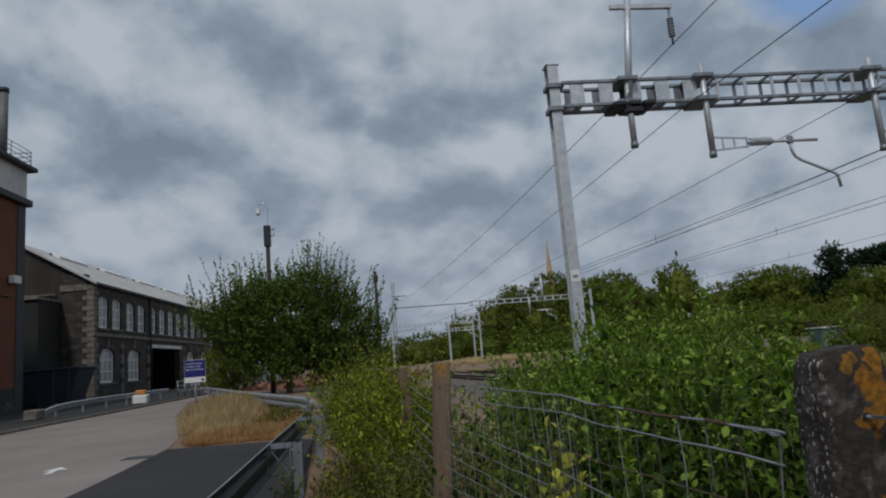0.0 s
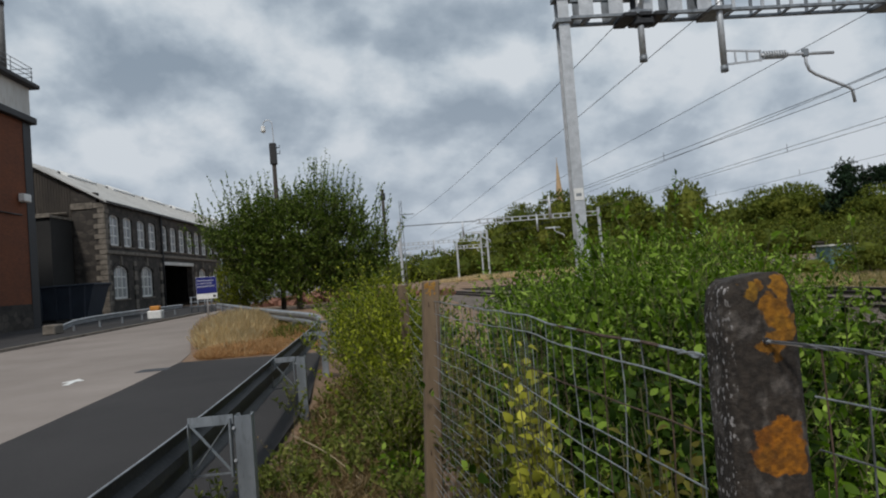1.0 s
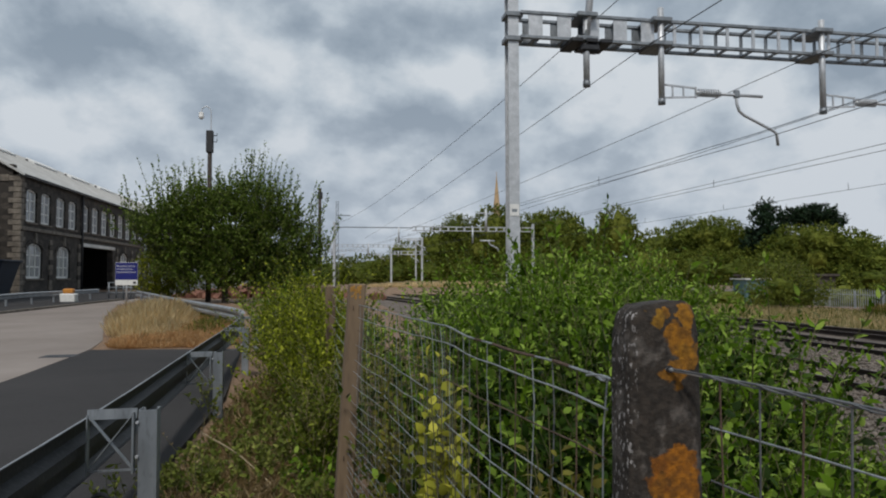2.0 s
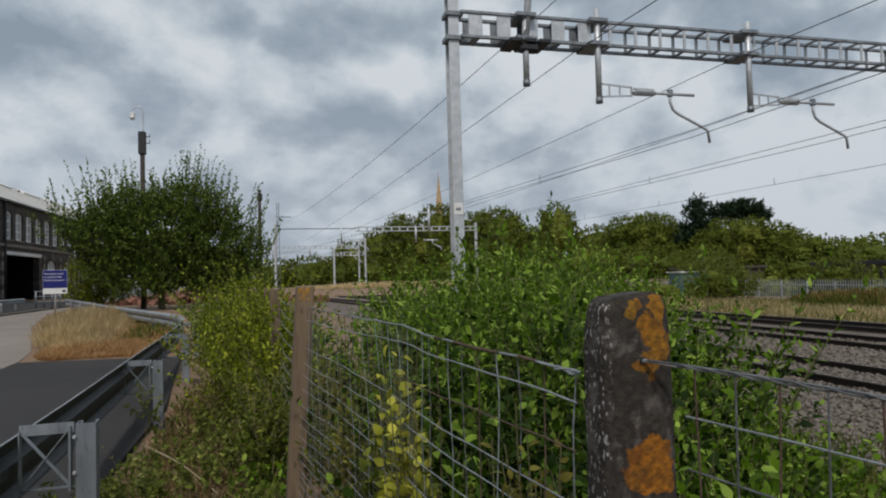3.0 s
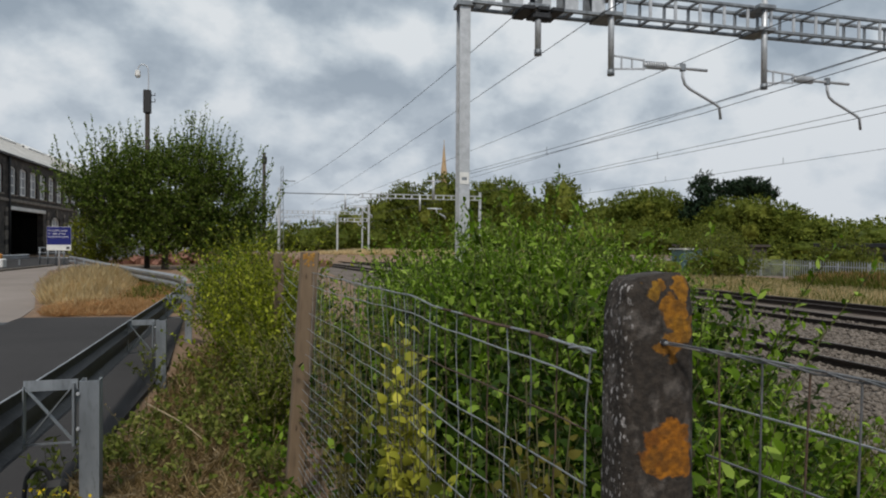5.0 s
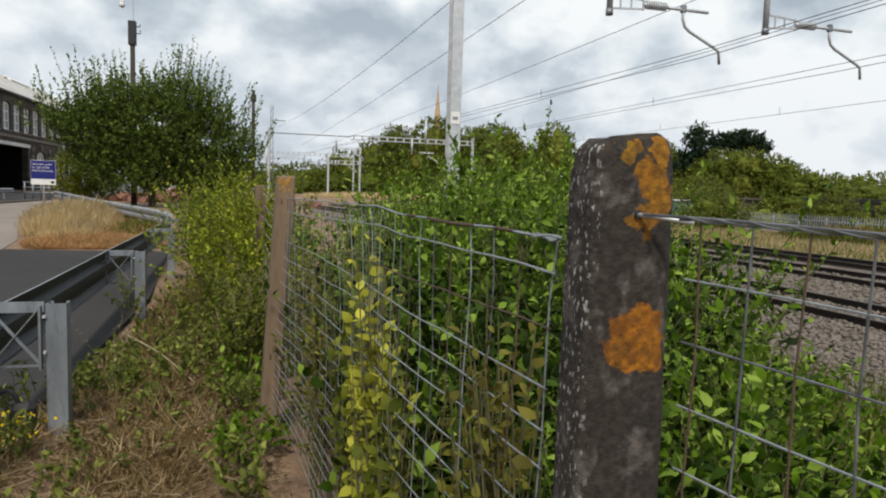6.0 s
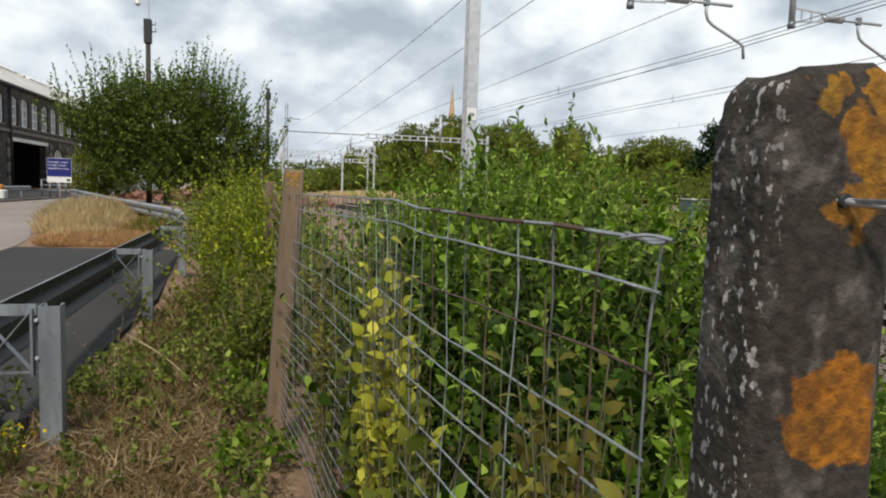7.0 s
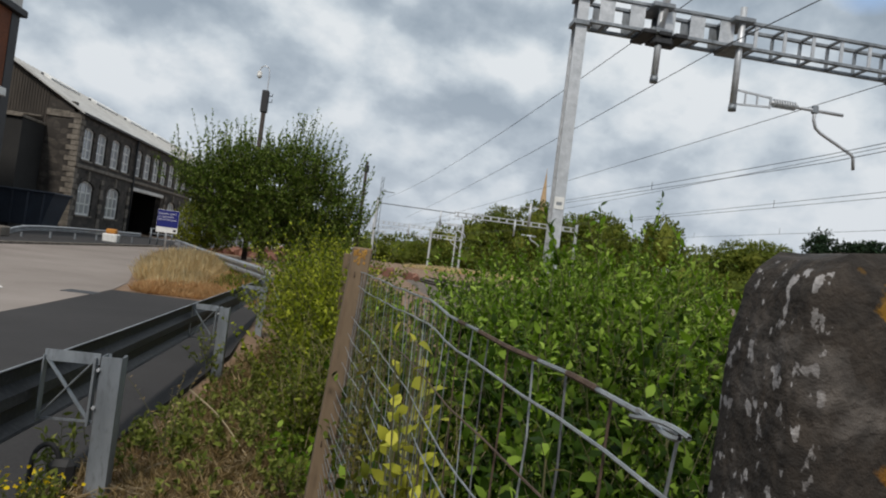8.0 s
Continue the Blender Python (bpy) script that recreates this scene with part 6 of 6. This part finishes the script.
blades("verge_grass", [(30, 40, 8, 18, 0.4, 3), (29, 22, 9, 10, 0.45, 2), (24, 60, 8, 20, 0.5, 2), (36, 32, 4, 7, 1.1, 1)], M_WEED, 1.0, "green grass beyond the tracks", 38, 60000, width=0.03, lean=0.4)
blades("verge_grass", [(29, 40, 7, 18, 0.5, 3), (29, 22, 9, 10, 0.6, 2), (24, 60, 8, 20, 0.55, 2)], M_STRAW, 1.0, "tall yellow grass beyond the tracks", 34, 22000, width=0.016, lean=0.4)
blades("verge_grass", [(36, 33, 3, 6, 1.0, 2), (35, 26, 3, 5, 1.2, 1)], M_STRAW_RED, 1.0, "rusty brown dead stalks beyond the tracks", 35, 15000, width=0.014, lean=0.3)
blades("verge_grass", [(4.5, 5, 3.0, 4.0, 0.35, 2), (6.4, 3.0, 1.2, 2.4, 0.3, 1)], M_VERGE, 1.0, "dry grass along the edge of the ballast", 36, 14000, width=0.05, lean=0.6)
blades("verge_grass", [(4.6, 4.6, 1.6, 2.6, 0.5, 3), (6.2, 6.6, 1.0, 2.0, 0.42, 2), (3.2, 2.4, 1.4, 1.4, 0.45, 2)], M_WEED, 1.0, "rank green grass on the slope to the ballast", 46, 16000, width=0.04, lean=0.5)
blades("verge_grass", [(14, 88, 9, 3, 0.8, 2), (30, 96, 12, 5, 0.8, 2)], M_STRAW, 1.0, "pale dry grass bank along the far line", 37, 9000, width=0.10, lean=0.3)
shrub("weeds", [(-0.75, 5.3, 0.25, 0.5, 0.14, 30), (-0.5, 7.0, 0.3, 0.7, 0.20, 36), (-0.95, 6.4, 0.2, 0.5, 0.2, 22), (-0.35, 4.6, 0.25, 0.4, 0.12, 10), (-1.0, 10, 0.2, 1.4, 0.25, 30), (-0.25, 6.0, 0.3, 0.6, 0.35, 40), (-0.55, 4.0, 0.3, 0.4, 0.12, 12), (-0.2, 5.6, 0.22, 0.6, 0.3, 26), (-0.7, 6.4, 0.3, 0.8, 0.18, 18), (-0.05, 4.4, 0.1, 0.35, 0.3, 22), (0.0, 3.4, 0.12, 0.3, 0.22, 18), (-0.4, 7.9, 0.35, 0.7, 0.4, 60), (-0.9, 3.2, 0.3, 0.5, 0.12, 22), (-1.1, 5.7, 0.10, 0.6, 0.22, 22), (-0.65, 8.6, 0.3, 0.9, 0.3, 40), (-1.25, 7.7, 0.08, 0.25, 0.55, 16), (-0.6, 5.6, 0.35, 0.6, 0.2, 32), (-0.45, 6.6, 0.3, 0.6, 0.26, 40), (-0.85, 7.6, 0.3, 0.7, 0.28, 40), (-1.0, 5.0, 0.15, 0.5, 0.25, 24)], M_WEED, 0.05, 9, "low green weeds on the verge", 24, wide=0.55, lean=0.8, cat="weeds")
shrub("ragwort", [(-1.15, 3.75, 0.14, 0.22, 0.24, 34), (-1.3, 4.6, 0.05, 0.5, 0.35, 20)], M_WEED, 0.045, 9, "small weed with yellow flowers by the barrier", 25, wide=0.4, cat="weeds")
rng = np.random.default_rng(26)
k = 60
fp = np.stack([-1.15 + rng.normal(0, 0.08, k), 3.72 + rng.normal(0, 0.12, k), 0.2 + rng.uniform(0, 0.08, k)], 1)
tagged(new("flowers", leaves_mesh("flowers", fp, rng.normal(size=(k, 3)), 0.022, 0.9, M_PETAL, rng)), "tiny yellow flowers on the weed", "flowers", kind="stuff")
shrub("tall_weed", [(-0.85, 4.95, 0.05, 0.05, 0.75, 4)], M_VERGE, 0.03, 12, "single tall yellow-green weed stalk", 27, wide=0.3, lean=0.1, cat="weeds")

# dead stalks lying on the verge, stuff
rng = np.random.default_rng(41)
k = 900
c = np.stack([rng.uniform(-1.2, 0.15, k), 1.2 + 6.5 * rng.uniform(0, 1, k) ** 1.3, np.zeros(k)], 1)
c[:, 2] = np.array([ground_z(a, b) for a, b in c[:, :2]]) + rng.uniform(0.005, 0.05, k)
a = rng.uniform(0, 2 * math.pi, k)
ln = rng.uniform(0.08, 0.4, k)
d = np.stack([np.cos(a), np.sin(a), rng.normal(0, 0.12, k)], 1) * ln[:, None]
ts = np.linspace(-0.5, 0.5, 4)
lines = c[:, None, :] + d[:, None, :] * ts[None, :, None] + rng.normal(0, 0.012, (k, 4, 3))
tagged(new("dead_stalks", stems_mesh("dead_stalks", lines, 0.0035, M_DRYSTEM)), "dead brown stalks strewn on the verge", "dead stalks", kind="stuff")
st = thing("stick", -0.62, 5.6, -0.01, "long bleached dead stick leaning on the verge", "stick")
part("shaft", T(smooth_path([(-0.5, 0.9, 0.12), (-0.1, 0.2, 0.1), (0.25, -0.5, 0.03)], 4), 0.008, 6, 0.004), M_DRYSTEM, st)
jk = thing("rubber_scrap", -1.36, 4.25, 0.03, "broken black rubber scrap under the barrier", "litter")
part("ring", T(smooth_path([(0, 0, 0.02), (0.02, 0.0, 0.2), (0.1, 0, 0.24), (0.14, 0.02, 0.12), (0.06, 0.03, 0.03)], 4), 0.014, 6), M_RUBBER, jk)
part("lump", B((0.09, -0.03, 0.02), (0.22, 0.06, 0.17), 0.03), M_RUBBER, jk)

# woods behind the railway: one mass of crowns
rng = np.random.default_rng(51)
crowns = []
for x, y, top, wid in [(11.2, 129.5, 5.2, 2.4), (15, 124, 7.8, 3.2), (19.8, 120, 10.2, 3.5), (24, 118, 12.2, 3.7), (29, 114, 13.7, 4.2), (34.7, 113, 12.2, 3.6), (37, 106, 12.5, 4.2), (45, 113, 9.8, 3.8), (41.4, 91, 11.4, 2.7), (57.7, 110, 9.5, 4.4), (59.5, 102, 10.6, 4.4),
                       (61.5, 98, 10.6, 4.4), (66, 98, 8.9, 4.4), (66, 86, 8.3, 4), (63.4, 77, 8.0, 2.8), (65.5, 75.6, 7.2, 3.2), (66.3, 72, 5.3, 3.1), (69.5, 72, 4.2, 3.1), (69, 67, 4.2, 3), (66.4, 61, 3.9, 3.2)]:
    crowns.append((x, y, top * 0.66, wid, wid, top * 0.34))
    for j in range(7):
        a, f = rng.uniform(0, 2 * math.pi), rng.uniform(0.35, 0.6)
        crowns.append((x + wid * 0.72 * math.cos(a), y + wid * 0.6 * math.sin(a), top * rng.uniform(0.42, 0.84), wid * f, wid * f, top * f * 0.36))
    crowns.append((x + rng.normal(0, 2), y - 3, top * 0.22, wid * 1.15, wid, top * 0.26))
for k in range(26):
    a = math.radians(-8 + 70 * k / 25)
    d = 128 - 34 * k / 25
    crowns.append((d * math.sin(a), d * math.cos(a), 2.0, 5.0, 3.5, rng.uniform(2.6, 3.6)))
for k in range(16):
    a = math.radians(27 + 30 * k / 15)
    crowns.append((68 * math.sin(a), 68 * math.cos(a), -0.8, 2.6, 2.0, rng.uniform(1.0, 2.0)))
woods = thing("woods", 0, 0, 0, "mixed green woodland behind the railway", "woods", kind="stuff")
lumpy_core(rng, crowns, 0.70, M_LEAF_WOOD, "inner_foliage", woods)
P, d = crown_points(rng, 42000, crowns, 0.74)
lines, lp, ld = shoots(rng, P, d + np.array([0, 0, 0.5]), rng.uniform(0.3, 0.8, len(P)), 0.2, 6)
mesh_part("crown", leaves_mesh("crown", lp, ld, 0.36, 0.65, M_LEAF_WOOD, rng, near=False), woods)


def pine(x, y, h, blobs, seed, label):
    return broad_tree("pine_tree", x, y, blobs, 900, 7, 0.42, M_LEAF_PINE, label, h * 0.6, 0.35, seed, (0.4, 0.9), up=0.5, core=0.6)


pine(64.6, 90, 13, [(0, 0, 6.0, 3.4, 2.6, 1.6), (0.3, 0, 8.2, 2.9, 2.3, 1.4), (-0.2, 0, 10.2, 2.1, 1.8, 1.3), (0, 0, 11.7, 1.0, 1.0, 1.1)], 61, "tall dark conifer above the woods")
pine(72, 91, 12, [(-1.6, 0, 10.2, 2.6, 2, 1.2), (1.8, 0, 10.8, 2.9, 2, 1.1), (4.2, 0, 9.6, 2.0, 2, 0.9), (0.3, 0, 8.4, 1.6, 1.4, 0.9)], 62, "flat-topped dark pine with bare limbs")
broad_tree("bush", 34, 46, [(0, 0, 1.6, 2.0, 2, 1.7), (2, 0, 1.2, 1.6, 1.5, 1.3)], 500, 10, 0.2, M_LEAF_WOOD, "green bush beyond the tracks", 1.0, 0.08, 71, (0.3, 0.9), "bush", core=0.5)
broad_tree("bush", 44.5, 61, [(0, 0, 2.4, 3.0, 3, 2.3), (3, 2, 1.8, 2.6, 2.5, 1.8)], 700, 10, 0.25, M_LEAF_WOOD, "green bush behind the palisade fence", 1.0, 0.1, 72, (0.3, 0.9), "bush", core=0.6)
broad_tree("bush", 47, 47, [(0, 0, 1.6, 2.2, 2, 1.5)], 400, 10, 0.2, M_LEAF_WOOD, "green bush behind the palisade fence", 1.0, 0.08, 73, (0.3, 0.9), "bush", core=0.6)
